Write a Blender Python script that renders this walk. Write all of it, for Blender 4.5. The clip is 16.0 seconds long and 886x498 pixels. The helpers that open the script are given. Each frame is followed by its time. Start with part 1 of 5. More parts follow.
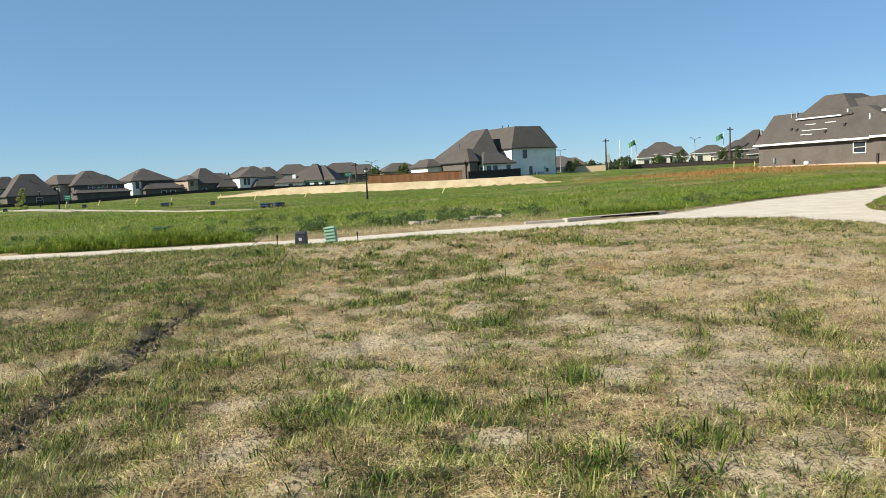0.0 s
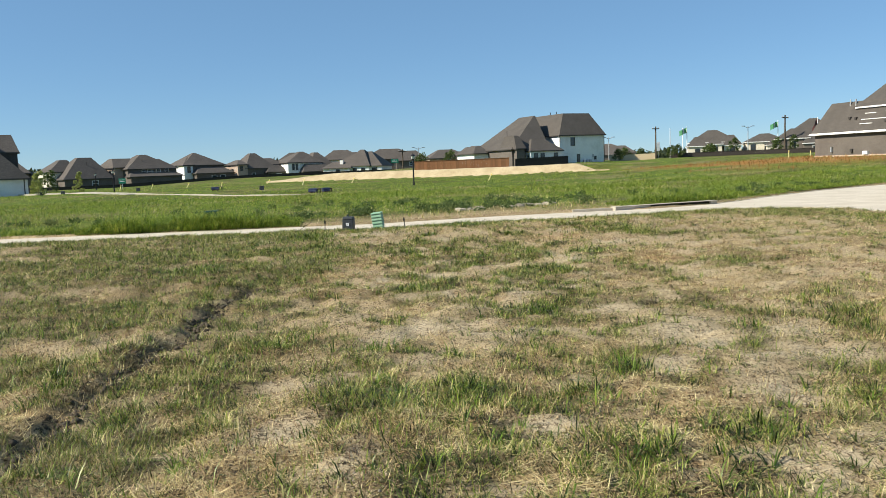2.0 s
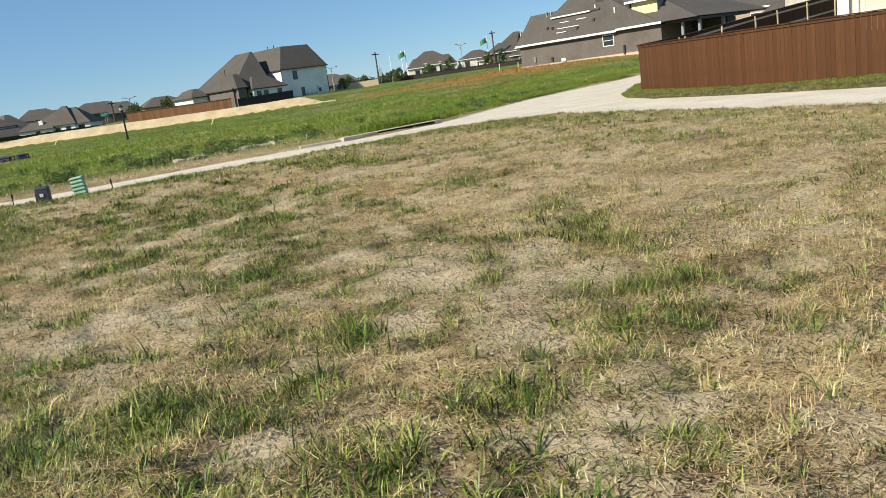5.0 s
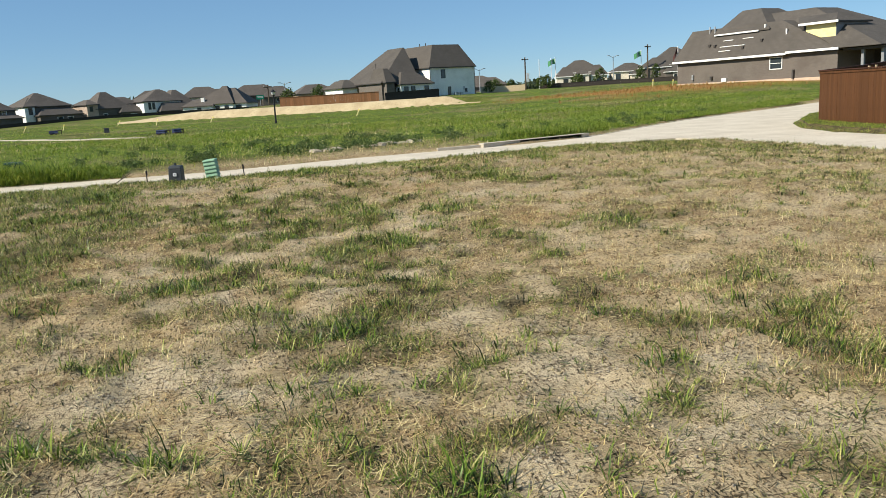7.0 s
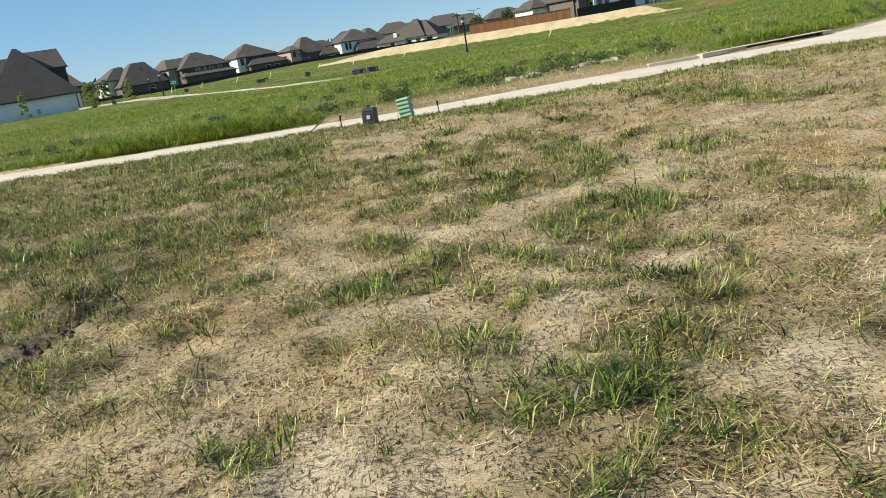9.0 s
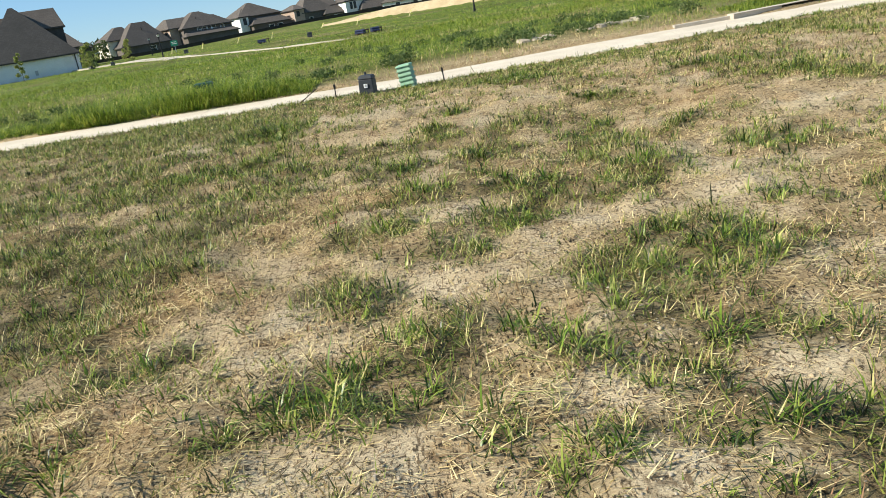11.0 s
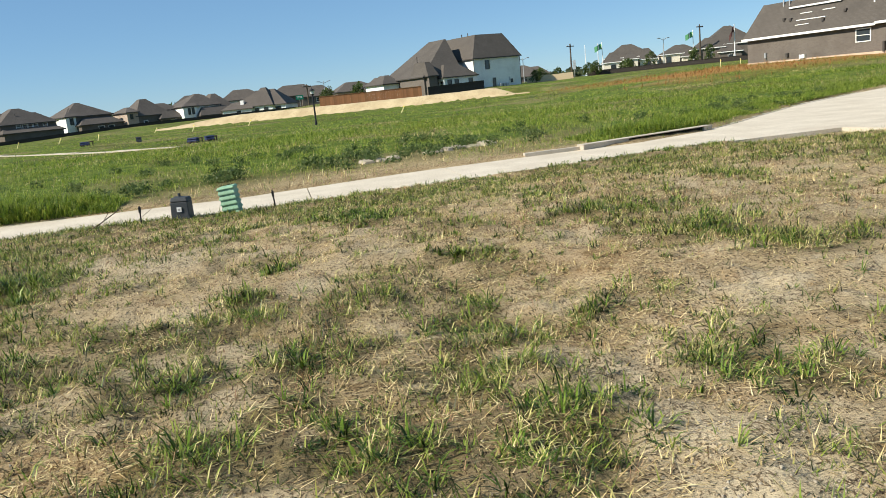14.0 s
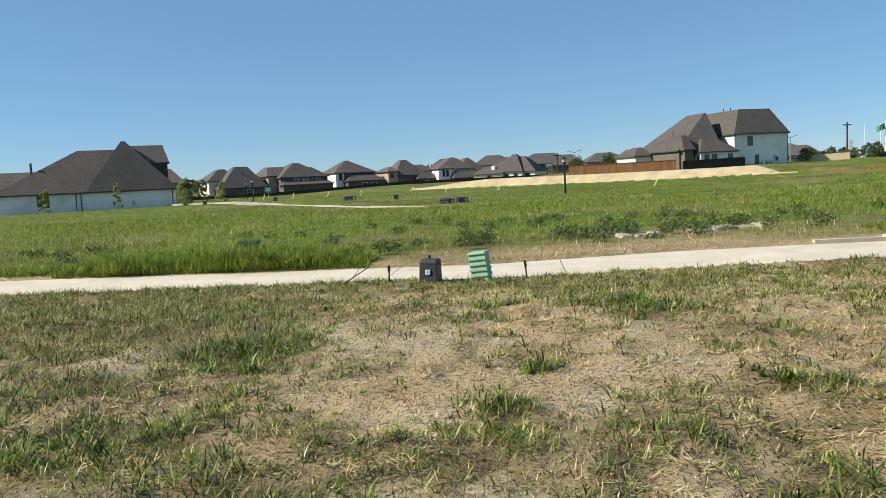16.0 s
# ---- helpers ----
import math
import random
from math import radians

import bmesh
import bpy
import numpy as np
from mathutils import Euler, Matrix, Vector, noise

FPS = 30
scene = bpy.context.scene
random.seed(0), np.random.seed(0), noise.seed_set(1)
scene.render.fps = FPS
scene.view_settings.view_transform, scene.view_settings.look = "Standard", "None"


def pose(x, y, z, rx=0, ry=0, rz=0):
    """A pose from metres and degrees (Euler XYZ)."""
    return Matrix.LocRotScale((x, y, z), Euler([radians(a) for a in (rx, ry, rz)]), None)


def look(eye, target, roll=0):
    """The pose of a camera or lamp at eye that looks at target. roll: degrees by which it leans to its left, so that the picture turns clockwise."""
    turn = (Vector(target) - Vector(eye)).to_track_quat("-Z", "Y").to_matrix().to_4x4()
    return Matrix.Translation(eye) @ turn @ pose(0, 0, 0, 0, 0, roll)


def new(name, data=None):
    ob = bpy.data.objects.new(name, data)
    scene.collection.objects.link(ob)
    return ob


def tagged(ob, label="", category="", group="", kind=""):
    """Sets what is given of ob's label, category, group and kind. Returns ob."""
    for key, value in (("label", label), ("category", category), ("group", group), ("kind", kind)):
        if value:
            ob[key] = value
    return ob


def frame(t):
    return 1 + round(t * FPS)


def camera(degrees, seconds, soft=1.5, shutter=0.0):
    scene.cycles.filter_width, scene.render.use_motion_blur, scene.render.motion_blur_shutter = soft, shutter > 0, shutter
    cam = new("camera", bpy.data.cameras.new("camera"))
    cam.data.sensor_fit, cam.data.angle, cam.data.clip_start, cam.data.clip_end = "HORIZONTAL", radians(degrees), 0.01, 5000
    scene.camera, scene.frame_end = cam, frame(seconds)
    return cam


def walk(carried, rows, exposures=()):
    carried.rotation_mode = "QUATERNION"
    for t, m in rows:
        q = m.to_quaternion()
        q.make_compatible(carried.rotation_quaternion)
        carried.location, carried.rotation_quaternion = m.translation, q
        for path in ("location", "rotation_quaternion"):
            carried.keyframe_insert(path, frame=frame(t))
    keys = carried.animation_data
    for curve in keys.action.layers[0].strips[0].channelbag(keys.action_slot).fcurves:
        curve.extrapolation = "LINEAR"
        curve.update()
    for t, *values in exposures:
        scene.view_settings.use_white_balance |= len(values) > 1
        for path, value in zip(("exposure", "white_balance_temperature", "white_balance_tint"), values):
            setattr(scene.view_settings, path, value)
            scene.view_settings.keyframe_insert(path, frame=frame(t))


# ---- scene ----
cam = camera(58.5, 16.0, soft=0.6)
PATH = [
    (0, (-0.358, 1.03, 1.979), (-0.055, 2.999, 1.8), -2.6),
    (0.5, (-0.386, 1.03, 1.976), (-0.113, 3.003, 1.796), -2.4),
    (1, (-0.38, 1.042, 1.967), (-0.142, 3.019, 1.78), -2.2),
    (1.5, (-0.387, 1.035, 1.969), (-0.179, 3.015, 1.771), -2.0),
    (2, (-0.385, 1.046, 1.966), (-0.197, 3.027, 1.759), -2.1),
    (2.5, (-0.367, 1.037, 1.978), (-0.17, 3.015, 1.755), -2.5),
    (3, (-0.335, 1.056, 1.976), (-0.093, 3.027, 1.734), -3.5),
    (3.5, (-0.336, 1.218, 1.942), (0.021, 3.165, 1.659), -5.4),
    (4, (-0.257, 1.426, 1.95), (0.366, 3.291, 1.587), -9.4),
    (4.2, (-0.18, 1.522, 1.93), (0.532, 3.348, 1.531), -10.6),
    (6.3, (0.543, 3.105, 1.938), (1.267, 4.919, 1.509), -3.7),
    (6.5, (0.58, 3.262, 1.972), (1.252, 5.1, 1.558), -3.2),
    (7, (0.69, 3.739, 1.965), (1.168, 5.643, 1.583), -3.3),
    (7.5, (0.705, 4.207, 1.995), (0.994, 6.145, 1.594), -6.1),
    (8, (0.724, 4.679, 1.981), (0.945, 6.617, 1.54), -8.9),
    (8.5, (0.756, 5.203, 1.978), (0.834, 7.146, 1.509), -8.6),
    (8.7, (0.716, 5.435, 1.965), (0.702, 7.376, 1.481), -9.1),
    (10.8, (0.779, 7.457, 1.914), (0.708, 9.364, 1.315), -9.5),
    (11, (0.792, 7.672, 1.942), (0.727, 9.578, 1.34), -9.4),
    (11.5, (0.765, 8.113, 1.903), (0.71, 10.012, 1.278), -9.9),
    (12, (0.834, 8.521, 1.899), (0.796, 10.409, 1.24), -10.4),
    (12.5, (0.88, 8.981, 1.912), (0.846, 10.859, 1.225), -10.8),
    (13, (0.917, 9.412, 1.921), (0.942, 11.286, 1.223), -10.3),
    (13.5, (1.03, 9.887, 1.953), (1.216, 11.792, 1.372), -8.3),
    (14, (1.052, 10.315, 2.004), (1.422, 12.242, 1.614), -5.8),
    (14.5, (1.075, 10.698, 2.03), (1.546, 12.624, 1.773), -4.3),
    (15, (1.057, 11.143, 2.035), (1.459, 13.093, 1.844), -3.2),
    (15.5, (0.887, 11.629, 1.976), (1.054, 13.614, 1.802), -2.6),
    (16, (0.8, 11.873, 1.971), (0.596, 13.855, 1.794), -2.8),
]
walk(cam, [(t, look(eye, target, roll)) for t, eye, target, roll in PATH], [(0, 0.56), (4.0, 0.52), (6.5, 0.44), (8.5, 0.52), (10.8, 0.74), (13.2, 0.72), (14.2, 0.52), (16, 0.52)])

# ---- light ----
SUN_AZ = math.atan2(-1.0, -0.22)
SUN_EL = radians(37)
world = bpy.data.worlds.new("world")
scene.world = world
world.use_nodes = True
wn = world.node_tree
sky = wn.nodes.new("ShaderNodeTexSky")
sky.sky_type = 'NISHITA'
sky.sun_disc = False
sky.sun_elevation = SUN_EL
sky.sun_rotation = SUN_AZ
sky.air_density, sky.dust_density, sky.ozone_density = 0.75, 0.0, 5.0
wn.nodes["Background"].inputs["Strength"].default_value = 0.074
tint = wn.nodes.new("ShaderNodeMix")
tint.data_type, tint.blend_type = 'RGBA', 'MULTIPLY'
tint.inputs[0].default_value = 1.0
tint.inputs[7].default_value = (0.92, 1.02, 1.04, 1)
wn.links.new(sky.outputs[0], tint.inputs[6])
haze = wn.nodes.new("ShaderNodeMix")
haze.data_type = 'RGBA'
haze.inputs[0].default_value = 0.42
haze.inputs[7].default_value = (2.25, 4.35, 6.7, 1)
wn.links.new(tint.outputs[2], haze.inputs[6])
wn.links.new(haze.outputs[2], wn.nodes["Background"].inputs["Color"])
sun_data = bpy.data.lights.new("sun", 'SUN')
sun_data.energy, sun_data.angle, sun_data.color = 5.0, radians(0.53), (1.0, 0.93, 0.79)
sun = new("sun", sun_data)
sun_dir = Vector((math.sin(SUN_AZ) * math.cos(SUN_EL), math.cos(SUN_AZ) * math.cos(SUN_EL), math.sin(SUN_EL)))
sun.matrix_world = look(sun_dir * 50, (0, 0, 0))


# ---- materials ----
def material(name, rough=0.85, metal=0.0, spec=0.3):
    m = bpy.data.materials.new(name)
    m.use_nodes = True
    b = m.node_tree.nodes["Principled BSDF"]
    b.inputs["Roughness"].default_value = rough
    b.inputs["Metallic"].default_value = metal
    b.inputs["Specular IOR Level"].default_value = spec
    return m, m.node_tree.nodes, m.node_tree.links, b


def mix(nodes, links, a, b, f, mode='MIX'):
    n = nodes.new("ShaderNodeMix")
    n.data_type, n.blend_type = 'RGBA', mode
    for sock, v in ((n.inputs[6], a), (n.inputs[7], b), (n.inputs[0], f)):
        if isinstance(v, bpy.types.NodeSocket):
            links.new(v, sock)
        elif isinstance(v, tuple):
            sock.default_value = (*v, 1)
        else:
            sock.default_value = v
    return n.outputs[2]


def ramp(nodes, links, f, lo, hi):
    n = nodes.new("ShaderNodeMapRange")
    n.inputs[1].default_value, n.inputs[2].default_value = lo, hi
    links.new(f, n.inputs[0])
    return n.outputs[0]


def noise_tex(nodes, links, scale, detail=4, stretch=None, rough=0.6):
    tc = nodes.new("ShaderNodeTexCoord")
    n = nodes.new("ShaderNodeTexNoise")
    n.inputs["Scale"].default_value, n.inputs["Detail"].default_value = scale, detail
    n.inputs["Roughness"].default_value = rough
    v = tc.outputs["Object"]
    if stretch:
        mp = nodes.new("ShaderNodeMapping")
        mp.inputs["Scale"].default_value = stretch
        links.new(v, mp.inputs[0])
        v = mp.outputs[0]
    links.new(v, n.inputs["Vector"])
    return n.outputs["Fac"]


def bump(nodes, links, b, height, strength, dist=0.02):
    n = nodes.new("ShaderNodeBump")
    n.inputs["Strength"].default_value, n.inputs["Distance"].default_value = strength, dist
    links.new(height, n.inputs["Height"])
    links.new(n.outputs[0], b.inputs["Normal"])


def mottled(name, c1, c2, scale=3.0, fine=40.0, rough=0.8, metal=0.0, relief=0.15, stretch=None, spec=0.3, random_amount=0.0):
    """Two colours mixed by a coarse and a fine noise, with a little relief."""
    m, n, l, b = material(name, rough, metal, spec)
    coarse = noise_tex(n, l, scale, 4, stretch)
    grain = noise_tex(n, l, fine, 3, stretch)
    c = mix(n, l, c1, c2, ramp(n, l, coarse, 0.35, 0.65))
    c = mix(n, l, c, tuple(0.72 * v for v in c1), ramp(n, l, grain, 0.5, 0.8))
    if random_amount:
        oi = n.new("ShaderNodeObjectInfo")
        c = mix(n, l, c, tuple(random_amount * v for v in c2), oi.outputs["Random"])
    l.new(c, b.inputs["Base Color"])
    bump(n, l, b, grain, relief)
    return m


def coursed(name, c1, c2, mortar, w, h, rough=0.85, gap=0.01, relief=0.3, lift=1.0):
    """Brick or shingle courses: the row follows the height, the run follows both level axes."""
    m, n, l, b = material(name, rough)
    tc = n.new("ShaderNodeTexCoord")
    sep = n.new("ShaderNodeSeparateXYZ")
    l.new(tc.outputs["Object"], sep.inputs[0])
    add = n.new("ShaderNodeMath")
    l.new(sep.outputs[0], add.inputs[0]), l.new(sep.outputs[1], add.inputs[1])
    mul = n.new("ShaderNodeMath")
    mul.operation = 'MULTIPLY'
    mul.inputs[1].default_value = lift
    l.new(sep.outputs[2], mul.inputs[0])
    com = n.new("ShaderNodeCombineXYZ")
    l.new(add.outputs[0], com.inputs[0]), l.new(mul.outputs[0], com.inputs[1])
    br = n.new("ShaderNodeTexBrick")
    br.inputs["Scale"].default_value = 1.0
    br.inputs["Brick Width"].default_value, br.inputs["Row Height"].default_value = w, h
    br.inputs["Mortar Size"].default_value = gap
    for k, c in (("Color1", c1), ("Color2", c2), ("Mortar", mortar)):
        br.inputs[k].default_value = (*c, 1)
    l.new(com.outputs[0], br.inputs["Vector"])
    big = noise_tex(n, l, 0.35, 4)
    c = mix(n, l, br.outputs["Color"], tuple(0.7 * (p + q) / 2 for p, q in zip(c1, c2)), ramp(n, l, big, 0.45, 0.8))
    l.new(c, b.inputs["Base Color"])
    bump(n, l, b, br.outputs["Fac"], -relief, 0.01)
    return m


def blade_material(name, colours, rough=0.55, through_light=0.35, clump_scale=4.5):
    """A leaf colour picked blade by blade, with some light coming through."""
    m, n, l, b = material(name, rough, 0, 0.25)
    geo = n.new("ShaderNodeNewGeometry")
    cr = n.new("ShaderNodeValToRGB")
    cr.color_ramp.interpolation = 'LINEAR'
    while len(cr.color_ramp.elements) < len(colours):
        cr.color_ramp.elements.new(0.5)
    for e, (p, c) in zip(cr.color_ramp.elements, colours):
        e.position, e.color = p, (*c, 1)
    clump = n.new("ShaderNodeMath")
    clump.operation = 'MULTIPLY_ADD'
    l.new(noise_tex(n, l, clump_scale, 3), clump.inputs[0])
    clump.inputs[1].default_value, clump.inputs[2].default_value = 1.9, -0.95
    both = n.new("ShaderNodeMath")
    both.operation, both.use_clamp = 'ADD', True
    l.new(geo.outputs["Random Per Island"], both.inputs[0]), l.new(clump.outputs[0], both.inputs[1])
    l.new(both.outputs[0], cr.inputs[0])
    big = noise_tex(n, l, 0.5, 3)
    c = mix(n, l, cr.outputs[0], (0.21, 0.185, 0.075), ramp(n, l, big, 0.58, 0.9))
    l.new(c, b.inputs["Base Color"])
    tr = n.new("ShaderNodeBsdfTranslucent")
    l.new(c, tr.inputs[0])
    ms = n.new("ShaderNodeMixShader")
    ms.inputs[0].default_value = through_light
    l.new(b.outputs[0], ms.inputs[1]), l.new(tr.outputs[0], ms.inputs[2])
    l.new(ms.outputs[0], n["Material Output"].inputs[0])
    return m


def ground_material():
    """Pale cracked clay under straw litter, greener, rustier and shade-darkened where the vegetation is."""
    m, n, l, b = material("ground_soil", 0.95, 0, 0.1)
    fine = noise_tex(n, l, 34, 6, None, 0.7)
    mid = noise_tex(n, l, 6, 5)
    big = noise_tex(n, l, 0.7, 4)
    litter = noise_tex(n, l, 20, 5, (1.0, 4.5, 1.0))
    dark_streaks = noise_tex(n, l, 20, 5, (4.0, 1.0, 1.0))
    tc = n.new("ShaderNodeTexCoord")
    warp = n.new("ShaderNodeVectorMath")
    warp.operation = 'MULTIPLY_ADD'
    warp.inputs[1].default_value = (0.06, 0.06, 0.0)
    wob = n.new("ShaderNodeTexNoise")
    wob.inputs["Scale"].default_value = 16
    l.new(tc.outputs["Object"], wob.inputs["Vector"])
    l.new(wob.outputs["Color"], warp.inputs[0]), l.new(tc.outputs["Object"], warp.inputs[2])
    crack = n.new("ShaderNodeTexVoronoi")
    crack.feature = 'DISTANCE_TO_EDGE'
    crack.inputs["Scale"].default_value = 13
    l.new(warp.outputs[0], crack.inputs["Vector"])
    gap = ramp(n, l, crack.outputs["Distance"], 0.07, 0.015)
    soil = mix(n, l, (0.42, 0.305, 0.17), (0.55, 0.42, 0.25), ramp(n, l, big, 0.4, 0.6))
    soil = mix(n, l, soil, (0.28, 0.185, 0.10), ramp(n, l, mid, 0.54, 0.62))
    soil = mix(n, l, soil, (0.68, 0.55, 0.34), ramp(n, l, litter, 0.54, 0.64))
    # dark streaks, then near-black flecks that paint tiny shadows among straw and clods
    soil = mix(n, l, soil, (0.085, 0.06, 0.035), ramp(n, l, dark_streaks, 0.56, 0.62))
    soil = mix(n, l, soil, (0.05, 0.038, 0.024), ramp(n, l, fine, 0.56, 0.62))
    a = n.new("ShaderNodeAttribute")
    a.attribute_name = "green"
    # ground under the grass goes near-black: shade between blades put into the colour
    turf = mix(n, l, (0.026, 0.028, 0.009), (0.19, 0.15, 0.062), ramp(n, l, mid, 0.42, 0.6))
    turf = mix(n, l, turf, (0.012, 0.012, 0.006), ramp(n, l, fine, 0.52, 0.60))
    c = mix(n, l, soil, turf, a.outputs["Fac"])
    ba = n.new("ShaderNodeAttribute")
    ba.attribute_name = "bare"
    clay = mix(n, l, (0.51, 0.41, 0.26), (0.64, 0.535, 0.365), ramp(n, l, mid, 0.35, 0.65))
    # the same flecks of painted shadow on the bare clay
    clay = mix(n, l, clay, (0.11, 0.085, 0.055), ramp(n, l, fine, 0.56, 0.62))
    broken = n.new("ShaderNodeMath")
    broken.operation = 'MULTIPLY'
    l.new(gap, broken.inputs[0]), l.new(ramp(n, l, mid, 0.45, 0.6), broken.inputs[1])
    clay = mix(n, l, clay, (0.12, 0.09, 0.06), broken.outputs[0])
    clay = mix(n, l, clay, (0.24, 0.175, 0.105), ramp(n, l, dark_streaks, 0.57, 0.62))
    c = mix(n, l, c, clay, ba.outputs["Fac"])
    lu = n.new("ShaderNodeAttribute")
    lu.attribute_name = "lush"
    weeds = mix(n, l, (0.075, 0.12, 0.018), (0.17, 0.21, 0.036), ramp(n, l, big, 0.4, 0.6))
    weeds = mix(n, l, weeds, (0.03, 0.045, 0.012), ramp(n, l, mid, 0.5, 0.65))
    c = mix(n, l, c, weeds, lu.outputs["Fac"])
    r = n.new("ShaderNodeAttribute")
    r.attribute_name = "rust"
    c = mix(n, l, c, mix(n, l, (0.36, 0.16, 0.05), (0.25, 0.17, 0.06), mid), r.outputs["Fac"])
    # dark dirt along the rut, which also paints its shadowed edge
    d = n.new("ShaderNodeAttribute")
    d.attribute_name = "rut_shade_soil"
    c = mix(n, l, c, mix(n, l, (0.05, 0.042, 0.03), (0.10, 0.08, 0.055), fine), d.outputs["Fac"])
    l.new(c, b.inputs["Base Color"])
    rough = n.new("ShaderNodeMath")
    rough.operation = 'ADD'
    l.new(fine, rough.inputs[0]), l.new(litter, rough.inputs[1])
    bump(n, l, b, rough.outputs[0], 0.75, 0.036)
    return m


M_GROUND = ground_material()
M_CONCRETE = mottled("weathered_concrete", (0.53, 0.46, 0.36), (0.64, 0.57, 0.46), 0.8, 30, 0.9, 0, 0.15)
M_KERB = mottled("kerb_concrete", (0.44, 0.39, 0.31), (0.54, 0.48, 0.39), 2.0, 40, 0.9, 0, 0.2)
M_STRAW_BANK = mottled("straw_mat", (0.40, 0.31, 0.18), (0.52, 0.42, 0.26), 0.5, 4, 0.95, 0, 0.6)
# the near-black first stops paint shaded blades deep in the turf
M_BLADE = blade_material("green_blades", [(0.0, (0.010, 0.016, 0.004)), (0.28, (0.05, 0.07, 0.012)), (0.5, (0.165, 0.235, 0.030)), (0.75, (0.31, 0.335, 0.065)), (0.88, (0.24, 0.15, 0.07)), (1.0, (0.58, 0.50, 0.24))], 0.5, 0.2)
M_LUSH = blade_material("lush_blades", [(0.0, (0.05, 0.095, 0.012)), (0.35, (0.14, 0.225, 0.026)), (0.7, (0.27, 0.35, 0.042)), (1.0, (0.42, 0.44, 0.085))], 0.5, 0.35)
M_DRY = blade_material("dry_straw", [(0.0, (0.15, 0.095, 0.042)), (0.25, (0.42, 0.29, 0.14)), (0.6, (0.60, 0.46, 0.21)), (1.0, (0.85, 0.73, 0.41))], 0.75, 0.15)
M_RUST = blade_material("rusty_weeds", [(0.0, (0.30, 0.13, 0.04)), (0.5, (0.40, 0.21, 0.07)), (1.0, (0.30, 0.24, 0.09))], 0.75)
M_STONE = mottled("limestone_chips", (0.30, 0.255, 0.19), (0.42, 0.365, 0.28), 12, 60, 0.9, 0, 0.3)
M_CLOD = mottled("dark_clay", (0.055, 0.045, 0.032), (0.10, 0.08, 0.055), 8, 50, 0.95, 0, 0.5)
M_SHINGLE = coursed("roof_shingles", (0.088, 0.077, 0.066), (0.106, 0.093, 0.080), (0.07, 0.061, 0.053), 0.33, 0.12, 0.9, 0.012, 0.4)
M_SHINGLE_DARK = coursed("far_roof_shingles", (0.098, 0.084, 0.073), (0.124, 0.107, 0.093), (0.075, 0.064, 0.056), 0.33, 0.12, 0.9, 0.012, 0.4)
M_BRICK = coursed("brown_brick", (0.115, 0.095, 0.08), (0.15, 0.125, 0.106), (0.16, 0.143, 0.126), 0.21, 0.08, 0.9, 0.011, 0.5)
M_BRICK_TAN = coursed("tan_brick", (0.34, 0.25, 0.19), (0.42, 0.31, 0.24), (0.42, 0.37, 0.31), 0.21, 0.08, 0.9, 0.011, 0.5)
M_WHITE_BRICK = coursed("painted_brick", (0.78, 0.78, 0.75), (0.83, 0.83, 0.80), (0.70, 0.70, 0.67), 0.21, 0.08, 0.8, 0.011, 0.4)
M_CREAM = coursed("cream_stone", (0.66, 0.60, 0.48), (0.76, 0.70, 0.58), (0.58, 0.54, 0.46), 0.45, 0.2, 0.85, 0.015, 0.4)
M_TRIM = mottled("white_trim", (0.78, 0.77, 0.73), (0.83, 0.82, 0.79), 2, 30, 0.6)
M_DARK_TRIM = mottled("dark_trim", (0.05, 0.045, 0.04), (0.075, 0.065, 0.06), 2, 30, 0.6)
M_SHEATH_Y = mottled("yellow_sheathing", (0.78, 0.66, 0.30), (0.84, 0.74, 0.38), 1.5, 20, 0.8)
M_PLAIN_GREY = mottled("plain_grey", (0.20, 0.21, 0.22), (0.26, 0.27, 0.28), 1.5, 20, 0.8)
M_FENCE = mottled("stained_cedar", (0.078, 0.032, 0.012), (0.128, 0.054, 0.020), 1.2, 14, 0.75, 0, 0.3, (6, 6, 0.5), 0.2, 0.6)
# stained cedar darkened further: the cap's shadow line is in this colour
M_FENCE_CAP = mottled("shaded_stained_cedar", (0.045, 0.016, 0.008), (0.07, 0.025, 0.011), 1.2, 14, 0.75)
M_FENCE_FAR = mottled("weathered_cedar", (0.30, 0.13, 0.06), (0.40, 0.19, 0.09), 1.2, 14, 0.8, 0, 0.3, (6, 6, 0.5), 0.2, 0.6)
# fence wood as it looks in shade, with the darkness in its colour
M_FENCE_DARK = mottled("shaded_fence_wood", (0.035, 0.028, 0.024), (0.06, 0.05, 0.042), 1.2, 14, 0.8, 0, 0.3)
M_RAIL = mottled("raw_pine", (0.62, 0.48, 0.30), (0.70, 0.56, 0.36), 3, 20, 0.8)
M_BLACK = mottled("black_metal", (0.015, 0.015, 0.017), (0.03, 0.03, 0.032), 4, 40, 0.45, 0.3)
M_BOX_BLACK = mottled("charcoal_plastic", (0.030, 0.036, 0.042), (0.05, 0.056, 0.062), 5, 60, 0.6)
M_BOX_GREEN = mottled("pale_green_plastic", (0.20, 0.36, 0.23), (0.28, 0.45, 0.30), 5, 60, 0.6)
M_LABEL = mottled("label_paper", (0.62, 0.63, 0.64), (0.74, 0.74, 0.74), 8, 60, 0.6)
M_WOODPOLE = mottled("creosoted_pole", (0.07, 0.05, 0.036), (0.11, 0.085, 0.06), 2, 20, 0.9)
M_STEEL = mottled("galvanised_steel", (0.38, 0.39, 0.40), (0.48, 0.49, 0.50), 3, 30, 0.5, 0.5)
M_WHITE_POLE = mottled("white_pole", (0.76, 0.76, 0.76), (0.82, 0.82, 0.82), 3, 30, 0.4)
